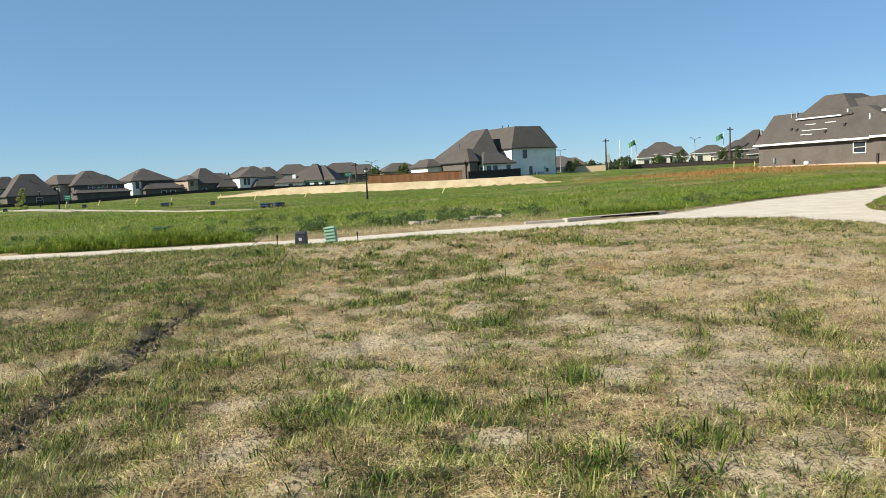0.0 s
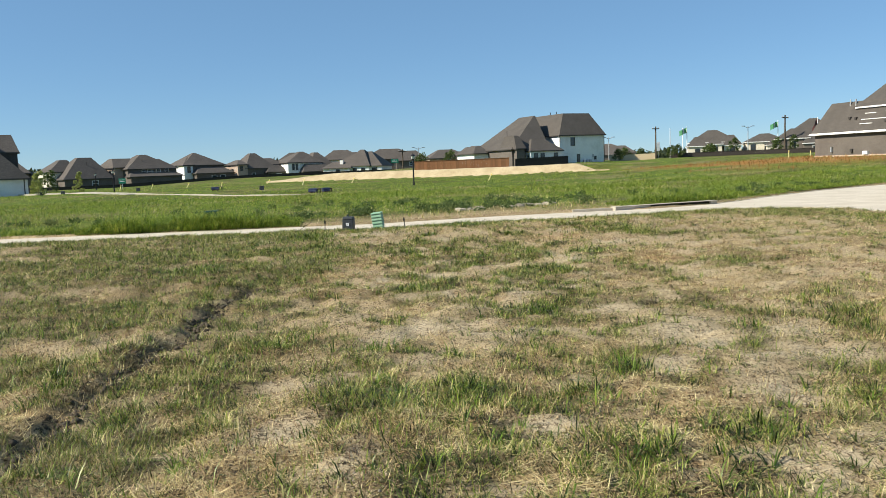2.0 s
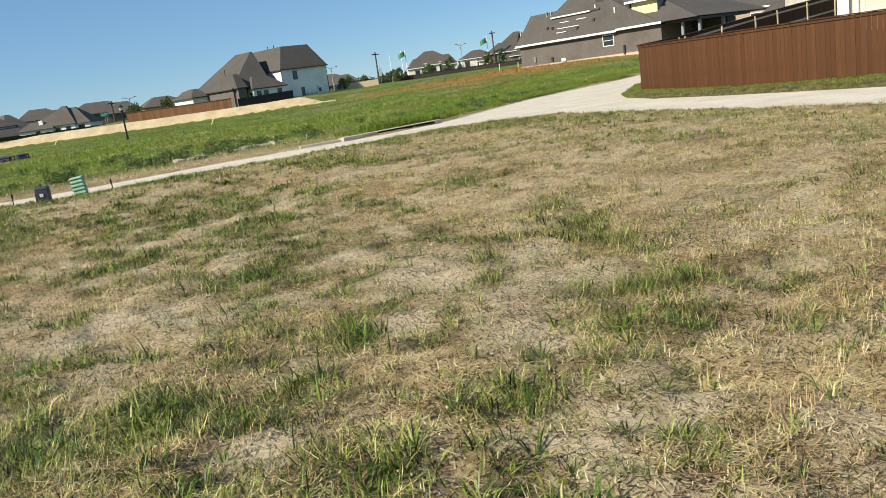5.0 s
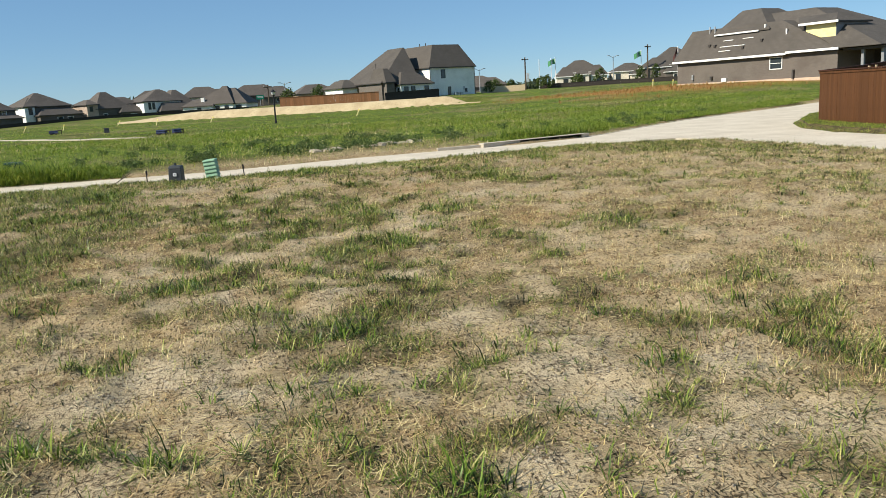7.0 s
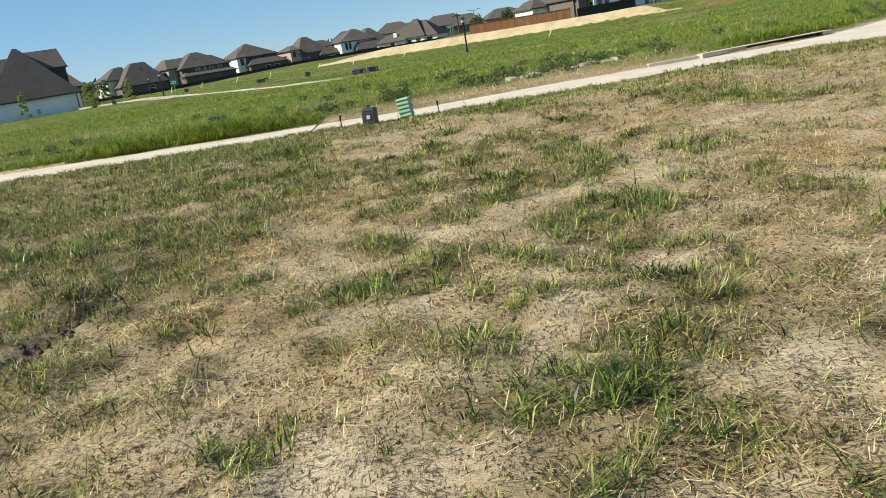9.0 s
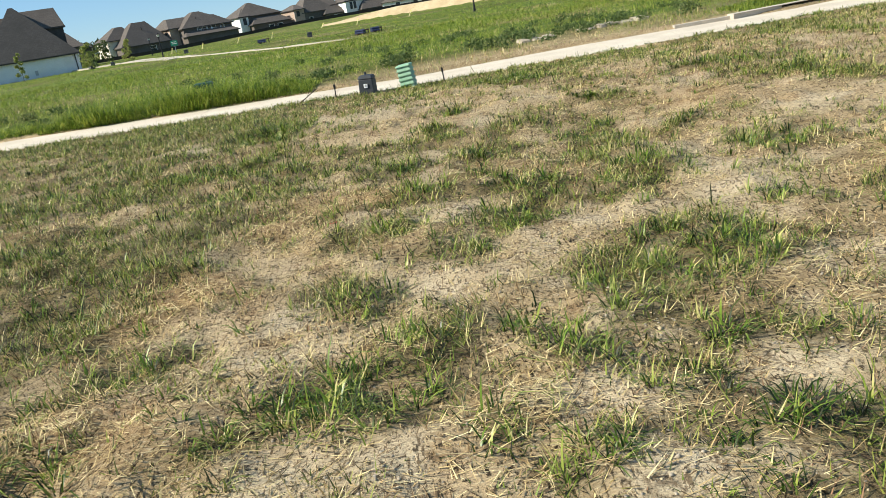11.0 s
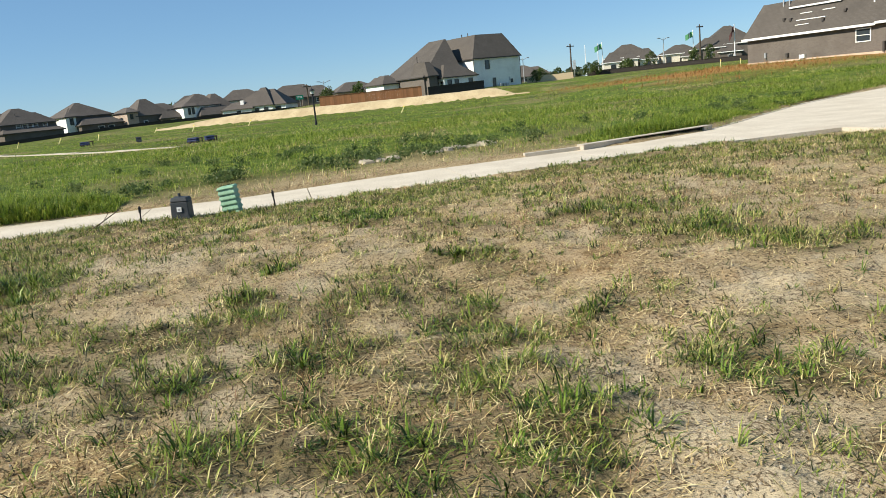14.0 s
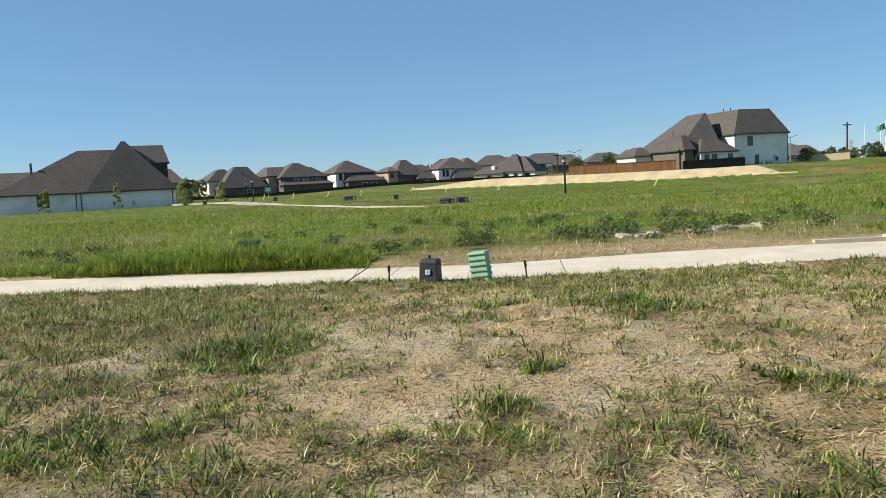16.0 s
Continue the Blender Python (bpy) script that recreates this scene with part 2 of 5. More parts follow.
M_STAKE = mottled("lath_wood", (0.62, 0.55, 0.28), (0.74, 0.68, 0.36), 3, 30, 0.8)
M_BLUE = mottled("blue_plastic", (0.025, 0.035, 0.085), (0.04, 0.055, 0.12), 3, 30, 0.5)
M_FLAG_G = mottled("green_flag", (0.09, 0.30, 0.13), (0.14, 0.38, 0.18), 2, 30, 0.8)
M_FLAG_W = mottled("white_flag", (0.70, 0.72, 0.66), (0.78, 0.78, 0.74), 2, 30, 0.8)
M_FLAG_R = mottled("red_flag", (0.42, 0.05, 0.04), (0.5, 0.08, 0.06), 2, 30, 0.8)
M_FLAG_DARK = mottled("maroon_flag", (0.07, 0.03, 0.03), (0.11, 0.045, 0.04), 2, 30, 0.8)
M_YELLOW = mottled("yellow_plastic", (0.72, 0.56, 0.08), (0.8, 0.64, 0.12), 3, 30, 0.5)
M_SIGN_GREEN = mottled("sign_green", (0.01, 0.16, 0.10), (0.015, 0.2, 0.13), 3, 30, 0.5)
M_BARK = mottled("bark", (0.12, 0.09, 0.065), (0.18, 0.14, 0.10), 6, 30, 0.9, 0, 0.5)
M_LEAF = blade_material("tree_leaves", [(0.0, (0.035, 0.055, 0.014)), (0.5, (0.06, 0.095, 0.022)), (1.0, (0.12, 0.15, 0.04))])
M_LEAF_YEL = blade_material("pale_tree_leaves", [(0.0, (0.15, 0.19, 0.05)), (0.5, (0.26, 0.30, 0.08)), (1.0, (0.38, 0.38, 0.12))])
M_WOODS = blade_material("far_woods_leaves", [(0.0, (0.035, 0.05, 0.025)), (0.5, (0.05, 0.07, 0.032)), (1.0, (0.075, 0.09, 0.045))])
M_THROAT_SHADE = mottled("throat_shade", (0.012, 0.011, 0.010), (0.02, 0.018, 0.016), 3, 20, 0.95)
mg, ng, lg, bg = material("window_glass", 0.06, 0, 0.6)
bg.inputs["Base Color"].default_value = (0.035, 0.045, 0.05, 1)
M_GLASS = mg
ml, nl, ll, bl = material("lamp_glass", 0.2, 0, 0.5)
bl.inputs["Base Color"].default_value = (0.55, 0.56, 0.55, 1)
M_LAMPGLASS = ml


# ---- building helpers ----
def part(name, bm, mat, parent, label=""):
    me = bpy.data.meshes.new(name)
    bmesh.ops.recalc_face_normals(bm, faces=bm.faces)
    bm.to_mesh(me)
    bm.free()
    me.materials.append(mat)
    ob = new(name, me)
    if parent is not None:
        ob.parent = parent
    if label:
        ob["label"] = label
    return ob


def thing(name, m, label, category, group="", kind=""):
    ob = new(name)
    ob.matrix_world = m
    return tagged(ob, label, category, group, kind)


def box(bm, x0, x1, y0, y1, z0, z1, taper=0.0):
    v = [bm.verts.new(p) for p in ((x0, y0, z0), (x1, y0, z0), (x1, y1, z0), (x0, y1, z0),
                                   (x0 + taper, y0 + taper, z1), (x1 - taper, y0 + taper, z1), (x1 - taper, y1 - taper, z1), (x0 + taper, y1 - taper, z1))]
    for f in ((3, 2, 1, 0), (4, 5, 6, 7), (0, 1, 5, 4), (1, 2, 6, 5), (2, 3, 7, 6), (3, 0, 4, 7)):
        bm.faces.new([v[i] for i in f])
    return v


def boxes(*specs):
    bm = bmesh.new()
    for s in specs:
        box(bm, *s)
    return bm


def rod(bm, a, b, r0, r1=None, n=8):
    """A tapered round bar from a to b."""
    a, b = Vector(a), Vector(b)
    r1 = r0 if r1 is None else r1
    q = (b - a).to_track_quat('Z', 'Y')
    rings = []
    for p, r in ((a, r0), (b, r1)):
        rings.append([bm.verts.new(p + q @ Vector((r * math.cos(2 * math.pi * i / n), r * math.sin(2 * math.pi * i / n), 0))) for i in range(n)])
    for i in range(n):
        j = (i + 1) % n
        bm.faces.new((rings[0][i], rings[0][j], rings[1][j], rings[1][i]))
    bm.faces.new(rings[0][::-1]), bm.faces.new(rings[1])


def rods(*specs):
    bm = bmesh.new()
    for s in specs:
        rod(bm, *s)
    return bm


def bevelled(bm, w=0.01, segs=2):
    bmesh.ops.bevel(bm, geom=[e for e in bm.edges], offset=w, segments=segs, affect='EDGES', profile=0.5)
    return bm


# ---- the lie of the land ----
def smooth(a, b, v):
    t = np.clip((v - a) / (b - a), 0, 1)
    return t * t * (3 - 2 * t)


def near_edge(x):
    """The lot's side of the lane."""
    return 27.0 + 0.18 * np.clip(x - 1, 0, 12) + 0.012 * np.clip(-x, 0, 60)


FAR_EDGE = ((-60, 30.7), (0, 29.4), (4.5, 30.7), (8, 31.1), (11, 31.3), (13.8, 32.5), (16, 34.2), (18, 36.0), (22.8, 40.0), (27.7, 43.0), (34.7, 47.1), (60, 65.0))


def far_edge(x):
    """The field's side of the lane."""
    return np.interp(x, [p[0] for p in FAR_EDGE], [p[1] for p in FAR_EDGE])


LOT_X = 16.2


def value_noise(x, y, s, seed):
    """Smooth noise in 0..1 with cells of s metres."""
    rng = np.random.RandomState(seed)
    tab = rng.rand(256, 256)
    gx, gy = x / s + 1000.0, y / s + 1000.0
    ix, iy = np.floor(gx).astype(int), np.floor(gy).astype(int)
    fx, fy = gx - ix, gy - iy
    fx, fy = fx * fx * (3 - 2 * fx), fy * fy * (3 - 2 * fy)
    t = lambda a, b: tab[a % 256, b % 256]
    return (t(ix, iy) * (1 - fx) + t(ix + 1, iy) * fx) * (1 - fy) + (t(ix, iy + 1) * (1 - fx) + t(ix + 1, iy + 1) * fx) * fy


BANK_A, BANK_B = (-20.0, 160.0), (40.5, 131.0)


def bank_side(x, y):
    """Signed distance behind the bank's foot, and the share along it."""
    ux, uy = BANK_B[0] - BANK_A[0], BANK_B[1] - BANK_A[1]
    n = math.hypot(ux, uy)
    ux, uy = ux / n, uy / n
    return -(x - BANK_A[0]) * uy + (y - BANK_A[1]) * ux, ((x - BANK_A[0]) * ux + (y - BANK_A[1]) * uy) / n


RUT = ((-2.42, 5.0), (-2.37, 6.1), (-2.25, 6.9), (-2.12, 8.2), (-2.03, 9.9), (-1.95, 10.8), (-1.8, 12.4))


def rut_line(y):
    return np.interp(y, [p[1] for p in RUT], [p[0] for p in RUT]) + 0.10 * (value_noise(y, y * 0, 0.45, 71) - 0.5)


VERGE = ((14.0, 20.2), (22.0, 19.8), (26.0, 20.0), (29.0, 20.9), (32.0, 22.9), (34.0, 25.0), (38.0, 32.0), (46.0, 50.0), (60.0, 80.0))


def verge_x(y):
    """The fence side of the side branch, and on along the road past the fence."""
    return np.interp(y, [p[0] for p in VERGE], [p[1] for p in VERGE])


def on_road(x, y):
    """Distance inside the paved lane and the side branch; below 0 outside."""
    lane = np.minimum(y - near_edge(x), far_edge(x) - y)
    lane = np.where(x > 13.0, np.minimum(far_edge(x) - y, np.minimum(y - 29.2, verge_x(y) - x)), lane)
    branch = np.minimum(np.minimum(x - LOT_X, verge_x(y) - x), np.minimum(far_edge(x) - y, y + 40))
    corner = np.minimum(np.minimum(x - 12.5, verge_x(y) - x), np.minimum(far_edge(x) - y, y - 27.0))
    return np.maximum(np.maximum(lane, branch), corner)


def height(x, y):
    x, y = np.asarray(x, float), np.asarray(y, float)
    d = np.minimum(near_edge(x) - y, LOT_X - x)
    lot = 0.05 + 0.46 * smooth(0.0, 8.5, d)
    far = 0.10 + 1.35 * smooth(16, 56, x) * smooth(40, 88, y) * (1 - 0.75 * smooth(95, 125, y) * (1 - smooth(45, 75, x))) + 0.75 * smooth(35, 95, x) * smooth(110, 190, y) - 0.3 * smooth(-30, -60, x)
    far = far + 0.09 * (value_noise(x, y, 6, 3) - 0.5) * smooth(0, 4, y - far_edge(x))
    s, k = bank_side(x, y)
    far = far + 1.1 * smooth(0.2, 2.2, s) * smooth(-0.02, 0.25, k) * (1 - smooth(0.95, 1.25, k)) * (1 - smooth(36, 60, x))
    far = far + 0.9 * smooth(12, 45, s) * (1 - smooth(50, 80, x))
    yard = 0.16 + 0.9 * smooth(23, 36, x)
    z = np.where((d > 0), lot, far)
    in_yard = (x > verge_x(y)) & (y < far_edge(x) - 1)
    z = np.where(in_yard, yard, z)
    r = on_road(x, y)
    z = np.where(r > -0.35, np.minimum(z, 0.06 - 0.16 * smooth(-0.3, 0.25, r)), z)
    # clods and the rut of the lot
    near = (d > 0.5).astype(float)
    z = z + near * (0.065 * (value_noise(x, y, 0.55, 5) - 0.5) + 0.075 * (value_noise(x, y, 0.19, 6) - 0.5) + 0.09 * (value_noise(x, y, 2.6, 7) - 0.5))
    rd = x - rut_line(y)
    span = smooth(4.5, 5.5, y) * (1 - smooth(11.0, 12.6, y))
    z = z - near * span * smooth(-0.1, 0.3, value_noise(y, y * 0, 0.7, 72)) * (0.06 * np.exp(-(rd / 0.07) ** 2)) + near * span * 0.05 * np.exp(-((rd + 0.28) / 0.16) ** 2) - near * 0.06 * smooth(0, -1.2, rd) * span
    return z


# round patches on the lot, south to north: x, y, radius
CLUMPS_SOUTH = ((0.99, 4.71, 0.18), (0.24, 4.93, 0.09), (1.62, 4.98, 0.18), (2.59, 5.35, 0.23), (0.92, 5.63, 0.18), (3.31, 5.75, 0.11), (-0.31, 5.9, 0.29), (0.16, 6.0, 0.26), (1.43, 6.15, 0.16), (1.36, 6.46, 0.14), (1.07, 6.83, 0.12), (2.55, 6.89, 0.06), (3.78, 7.05, 0.08), (0.28, 7.08, 0.08), (2.72, 7.24, 0.08),
                (0.93, 7.34, 0.11), (-2.67, 7.37, 0.25), (-0.31, 7.38, 0.23), (1.62, 7.53, 0.06), (4.0, 7.66, 0.15), (1.89, 7.7, 0.06), (-1.31, 7.84, 0.25), (4.16, 8.54, 0.15), (1.23, 8.58, 0.22), (-0.22, 8.64, 0.11), (1.59, 9.15, 0.16), (0.69, 9.27, 0.16), (-3.08, 9.53, 0.32), (1.07, 9.78, 0.05), (1.74, 9.93, 0.12))
CLUMPS_MIDDLE = ((0.77, 10.06, 0.06), (-0.99, 10.27, 0.1), (1.5, 10.3, 0.09), (0.39, 10.34, 0.13), (-0.13, 10.4, 0.21), (3.42, 10.42, 0.13), (2.14, 10.54, 0.1), (1.16, 10.57, 0.09), (0.15, 10.57, 0.25), (1.76, 10.69, 0.1), (1.01, 10.91, 0.08), (0.51, 10.92, 0.13), (-3.06, 10.92, 0.37), (-0.79, 11.06, 0.11), (1.6, 11.16, 0.25),
                 (1.78, 11.4, 0.28), (2.21, 11.48, 0.15), (4.45, 11.62, 0.19), (0.16, 11.63, 0.15), (2.23, 11.79, 0.11), (1.96, 11.92, 0.21), (0.73, 12.24, 0.12), (2.7, 12.26, 0.09), (1.12, 12.66, 0.16), (0.23, 12.83, 0.14), (-2.95, 12.84, 0.52), (1.92, 13.18, 0.11), (1.43, 13.43, 0.11), (2.15, 13.55, 0.18), (1.17, 13.64, 0.17))
CLUMPS_NORTH = ((3.32, 13.66, 0.2), (0.41, 13.86, 0.15), (3.23, 13.97, 0.28), (1.98, 14.16, 0.13), (-1.2, 14.86, 0.27), (0.4, 14.88, 0.15), (0.99, 15.05, 0.15), (3.01, 15.11, 0.12), (2.2, 15.17, 0.12), (-1.14, 15.76, 0.2), (-2.87, 15.97, 0.39), (5.04, 16.01, 0.21), (-1.93, 16.21, 0.45), (0.54, 16.32, 0.23), (-1.31, 16.72, 0.32), (0.63, 16.77, 0.18),
                (4.73, 16.81, 0.23), (5.17, 17.22, 0.23), (2.62, 17.29, 0.17), (0.86, 17.63, 0.13), (-1.61, 18.13, 0.25), (-1.87, 18.41, 0.4), (4.45, 18.57, 0.41), (-1.69, 18.86, 0.41), (-1.74, 19.24, 0.34), (2.25, 20.29, 0.45), (7.18, 20.43, 0.35), (4.29, 20.52, 0.27), (1.88, 20.99, 0.4), (1.63, 21.17, 0.33), (0.3, 21.65, 0.21))
CLUMPS = CLUMPS_SOUTH + CLUMPS_MIDDLE + CLUMPS_NORTH
BARE_SOUTH = ((2.01, 4.5, 0.19), (-0.61, 4.86, 0.18), (0.6, 5.18, 0.13), (-0.85, 5.42, 0.2), (2.18, 5.61, 0.19), (1.65, 6.39, 0.14), (3.02, 6.41, 0.16), (-0.95, 6.49, 0.16), (2.48, 6.5, 0.13), (2.33, 6.98, 0.17), (3.08, 7.17, 0.16), (2.25, 7.44, 0.25), (0.56, 7.81, 0.15), (2.44, 7.89, 0.2), (-2.78, 7.95, 0.21),
              (-0.07, 7.99, 0.26), (0.27, 8.22, 0.26), (0.03, 8.42, 0.21), (1.96, 8.65, 0.23), (0.5, 9.06, 0.16), (1.3, 9.69, 0.11), (0.45, 9.94, 0.12), (0.02, 9.98, 0.16), (1.26, 10.24, 0.11), (1.96, 10.29, 0.14))
BARE_NORTH = ((1.44, 10.81, 0.13), (-0.19, 10.92, 0.21), (2.6, 11.28, 0.18), (-0.19, 11.38, 0.15), (0.62, 11.6, 0.15), (1.29, 12.07, 0.13), (1.54, 12.44, 0.13), (2.44, 12.54, 0.17), (2.78, 12.74, 0.13), (0.72, 13.09, 0.2), (2.59, 13.21, 0.2), (2.6, 14.01, 0.13), (4.15, 14.96, 0.35), (0.11, 16.56, 0.18), (1.17, 16.98, 0.15),
              (1.93, 17.92, 0.23), (-0.53, 18.24, 0.24), (-2.72, 18.27, 0.32), (-0.28, 19.0, 0.53), (-0.36, 19.34, 0.39), (-1.14, 19.51, 0.36), (-1.37, 20.25, 0.31))
BARE = BARE_SOUTH + BARE_NORTH
STRAW = ((-0.83, 10.47, 0.23), (-0.99, 12.02, 0.28), (3.92, 12.48, 0.4), (-0.59, 13.43, 0.18), (-0.17, 13.98, 0.29), (3.36, 16.53, 0.41))


def spots(x, y, places, sharp):
    """1 inside the given round patches (x, y, radius), fading out at their rims."""
    v = np.zeros_like(x)
    for cx, cy, r in places:
        v = np.maximum(v, np.exp(-(((x - cx) ** 2 + (y - cy) ** 2) / (sharp * r + 0.06) ** 2) ** 1.5))
    return v


def greenness(x, y):
    """How much living grass there is on the lot, 0 to 1."""
    g = 0.12 + 0.40 * smooth(0.4, 0.75, value_noise(x, y, 1.7, 11)) + 0.60 * smooth(0.45, 0.7, value_noise(x, y, 0.33, 12))
    g = g * (0.95 - 0.32 * smooth(1.5, 4.5, x) * (1 - 0.6 * smooth(17, 22, y))) + 0.35 * spots(x, y, CLUMPS, 2.4) * smooth(0.3, 0.6, value_noise(x, y, 0.3, 87))
    g = g + 0.55 * smooth(-0.6, -2.2, x) * (1 - 0.35 * smooth(15, 21, y)) * (0.25 + 0.75 * smooth(0.3, 0.6, value_noise(x, y, 0.7, 13)))
    g = g + 0.35 * smooth(19, 24, y) * smooth(0.35, 0.65, value_noise(x, y, 0.8, 14))
    g = g * (1 - 0.8 * bareness(x, y)) * (1 - 0.6 * spots(x, y, STRAW, 1.2))
    return np.clip(g + 0.7 * spots(x, y, CLUMPS, 1.3) * smooth(0.2, 0.6, value_noise(x, y, 0.16, 86)), 0, 1)


def bareness(x, y):
    """Patches of clean pale clay with neither straw nor grass."""
    b = 0.55 * smooth(0.55, 0.67, value_noise(x, y, 0.55, 81) * 0.55 + value_noise(x, y, 0.2, 82) * 0.45) * (0.4 + 0.6 * smooth(-2.0, 0.5, x))
    b = np.maximum(b, 0.95 * spots(x, y, BARE, 1.35) * smooth(0.15, 0.4, value_noise(x, y, 0.2, 83)))
    return b * (1 - smooth(21, 25, y)) * (1 - 0.9 * spots(x, y, CLUMPS, 1.0))


def rustiness(x, y):
    """Dead red-brown weeds before the brick house."""
    return smooth(30, 42, x) * (1 - smooth(95, 130, x)) * smooth(66, 84, y) * (1 - smooth(100, 116, y)) * smooth(0.25, 0.6, value_noise(x, y, 7, 21))


def build_ground():
    xs = np.concatenate([-np.geomspace(1800, 26, 40), np.arange(-25, -6, 0.5), np.arange(-6, -3, 0.2), np.arange(-3, 5, 0.065), np.arange(5, 8, 0.2), np.arange(8, 26, 0.3), np.arange(26, 60, 1.2), np.geomspace(61, 1800, 45)])
    ys = np.concatenate([-np.geomspace(700, 6, 24), np.arange(-5, 3.5, 0.5), np.arange(3.5, 15.5, 0.065), np.arange(15.5, 16, 0.2), np.arange(16, 34, 0.22), np.arange(34, 60, 0.8), np.arange(60, 172, 1.1), np.geomspace(174, 2600, 45)])
    gx, gy = np.meshgrid(xs, ys)
    gz = height(gx, gy)
    nx, ny = len(xs), len(ys)
    co = np.stack([gx, gy, gz], -1).reshape(-1, 3)
    idx = np.arange(nx * ny).reshape(ny, nx)
    quads = np.stack([idx[:-1, :-1], idx[:-1, 1:], idx[1:, 1:], idx[1:, :-1]], -1).reshape(-1, 4)
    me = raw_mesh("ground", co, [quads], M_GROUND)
    me.polygons.foreach_set("use_smooth", np.ones(len(quads), bool))
    x, y = co[:, 0], co[:, 1]
    on_lot = (near_edge(x) - y > 0) & (x < LOT_X)
    field = 0.55 + 0.45 * smooth(0.3, 0.6, value_noise(x, y, 5, 31))
    field = np.where((x > 17) & (y < far_edge(x) - 1), 0.9, field * smooth(0.0, 2.0, y - far_edge(x) + 2.2 * value_noise(x, y, 3, 32) - 0.6))
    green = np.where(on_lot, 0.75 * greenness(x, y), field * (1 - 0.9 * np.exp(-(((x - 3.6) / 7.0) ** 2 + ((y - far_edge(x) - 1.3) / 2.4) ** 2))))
    d_far = y - far_edge(x)
    scrub = np.exp(-(((x - 3.6) / 7.0) ** 2 + ((d_far - 1.3) / 2.4) ** 2))
    lush = np.where(on_lot | ((x > 17) & (d_far < -1)), 0, smooth(0.2, 1.6, d_far) * (1 - 0.85 * scrub) * (0.45 + 0.55 * smooth(0.3, 0.55, value_noise(x, y, 4, 34))))
    rd = x - rut_line(y)
    dark = np.where(on_lot, 0.55 * np.exp(-(rd / 0.075) ** 2) * smooth(4.5, 5.5, y) * (1 - smooth(10.4, 11.6, y)) * smooth(-0.1, 0.35, value_noise(y, y * 0, 0.7, 72)) * (0.2 + 1.0 * value_noise(x, y, 0.3, 33)), 0)
    for nm, v in (("green", green), ("bare", np.where(on_lot, bareness(x, y), 0)), ("lush", lush), ("rust", np.maximum(rustiness(x, y), np.where(on_lot, 0.3 * spots(x, y, STRAW, 1.3), 0))), ("rut_shade_soil", np.clip(dark, 0, 1))):
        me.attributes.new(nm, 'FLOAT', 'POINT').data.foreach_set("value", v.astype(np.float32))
    return tagged(new("ground", me), "dry clay lot and green weedy field under open sky", "ground", "", "structure")


def raw_mesh(name, co, face_sets, mat):
    """A mesh from arrays: points, and arrays of faces with the same corner count in each."""
    me = bpy.data.meshes.new(name)
    me.vertices.add(len(co))
    me.vertices.foreach_set("co", np.ascontiguousarray(co, np.float32).ravel())
    loops = np.concatenate([f.ravel() for f in face_sets])
    counts = np.concatenate([np.full(len(f), f.shape[1]) for f in face_sets])
    me.loops.add(len(loops))
    me.loops.foreach_set("vertex_index", loops.astype(np.int32))
    me.polygons.add(len(counts))
    me.polygons.foreach_set("loop_start", np.concatenate([[0], np.cumsum(counts)[:-1]]).astype(np.int32))
    me.update(calc_edges=True)
    me.validate()
    me.materials.append(mat)
    return me


def blades(name, base, length, width, heading, lean, droop, mat):
    """Grass blades: a bent two-piece leaf each, as arrays."""
    n = len(base)
    hx, hy = np.cos(heading), np.sin(heading)
    sx, sy = -hy * width / 2, hx * width / 2
    out1, out2 = length * 0.55 * np.sin(lean), length * 0.55 * np.sin(lean) + length * 0.5 * np.sin(lean + droop)
    up1, up2 = length * 0.55 * np.cos(lean), length * 0.55 * np.cos(lean) + length * 0.5 * np.cos(lean + droop)
    z = np.zeros(n)
    side = np.stack([sx, sy, z], 1)
    mid = base + np.stack([hx * out1, hy * out1, up1], 1)
    tip = base + np.stack([hx * out2, hy * out2, np.maximum(up2, 0.004)], 1)
    co = np.stack([base - side, base + side, mid + side * 0.8, mid - side * 0.8, tip], 1).reshape(-1, 3)
    i = np.arange(n)[:, None] * 5
    me = raw_mesh(name, co, [i + np.array([[0, 1, 2, 3]]), i + np.array([[3, 2, 4]])], mat)
    return new(name, me)


def slivers(name, base, length, width, heading, lean, mat):
    """Short or lying stalks: one thin tapered leaf each."""
    n = len(base)
    hx, hy = np.cos(heading), np.sin(heading)
    side = np.stack([-hy * width / 2, hx * width / 2, np.zeros(n)], 1)
    tip = base + np.stack([hx * length * np.sin(lean), hy * length * np.sin(lean), length * np.cos(lean)], 1)
    co = np.stack([base - side, base + side, tip], 1).reshape(-1, 3)
    me = raw_mesh(name, co, [np.arange(n * 3).reshape(-1, 3)], mat)
    return new(name, me)


ground = build_ground()


# ---- paving ----
def strip_mesh(name, left, right, z, thick, mat):
    """A slab between two lines of the same number of points."""
    bm = bmesh.new()
    rows = []
    for a, b in zip(left, right):
        rows.append([bm.verts.new((*a, z)), bm.verts.new((*b, z)), bm.verts.new((*b, z - thick)), bm.verts.new((*a, z - thick))])
    for r, s in zip(rows, rows[1:]):
        for i in range(4):
            j = (i + 1) % 4
            bm.faces.new((r[i], r[j], s[j], s[i]))
    bm.faces.new(rows[0]), bm.faces.new(rows[-1][::-1])
    return part(name, bm, mat, None)


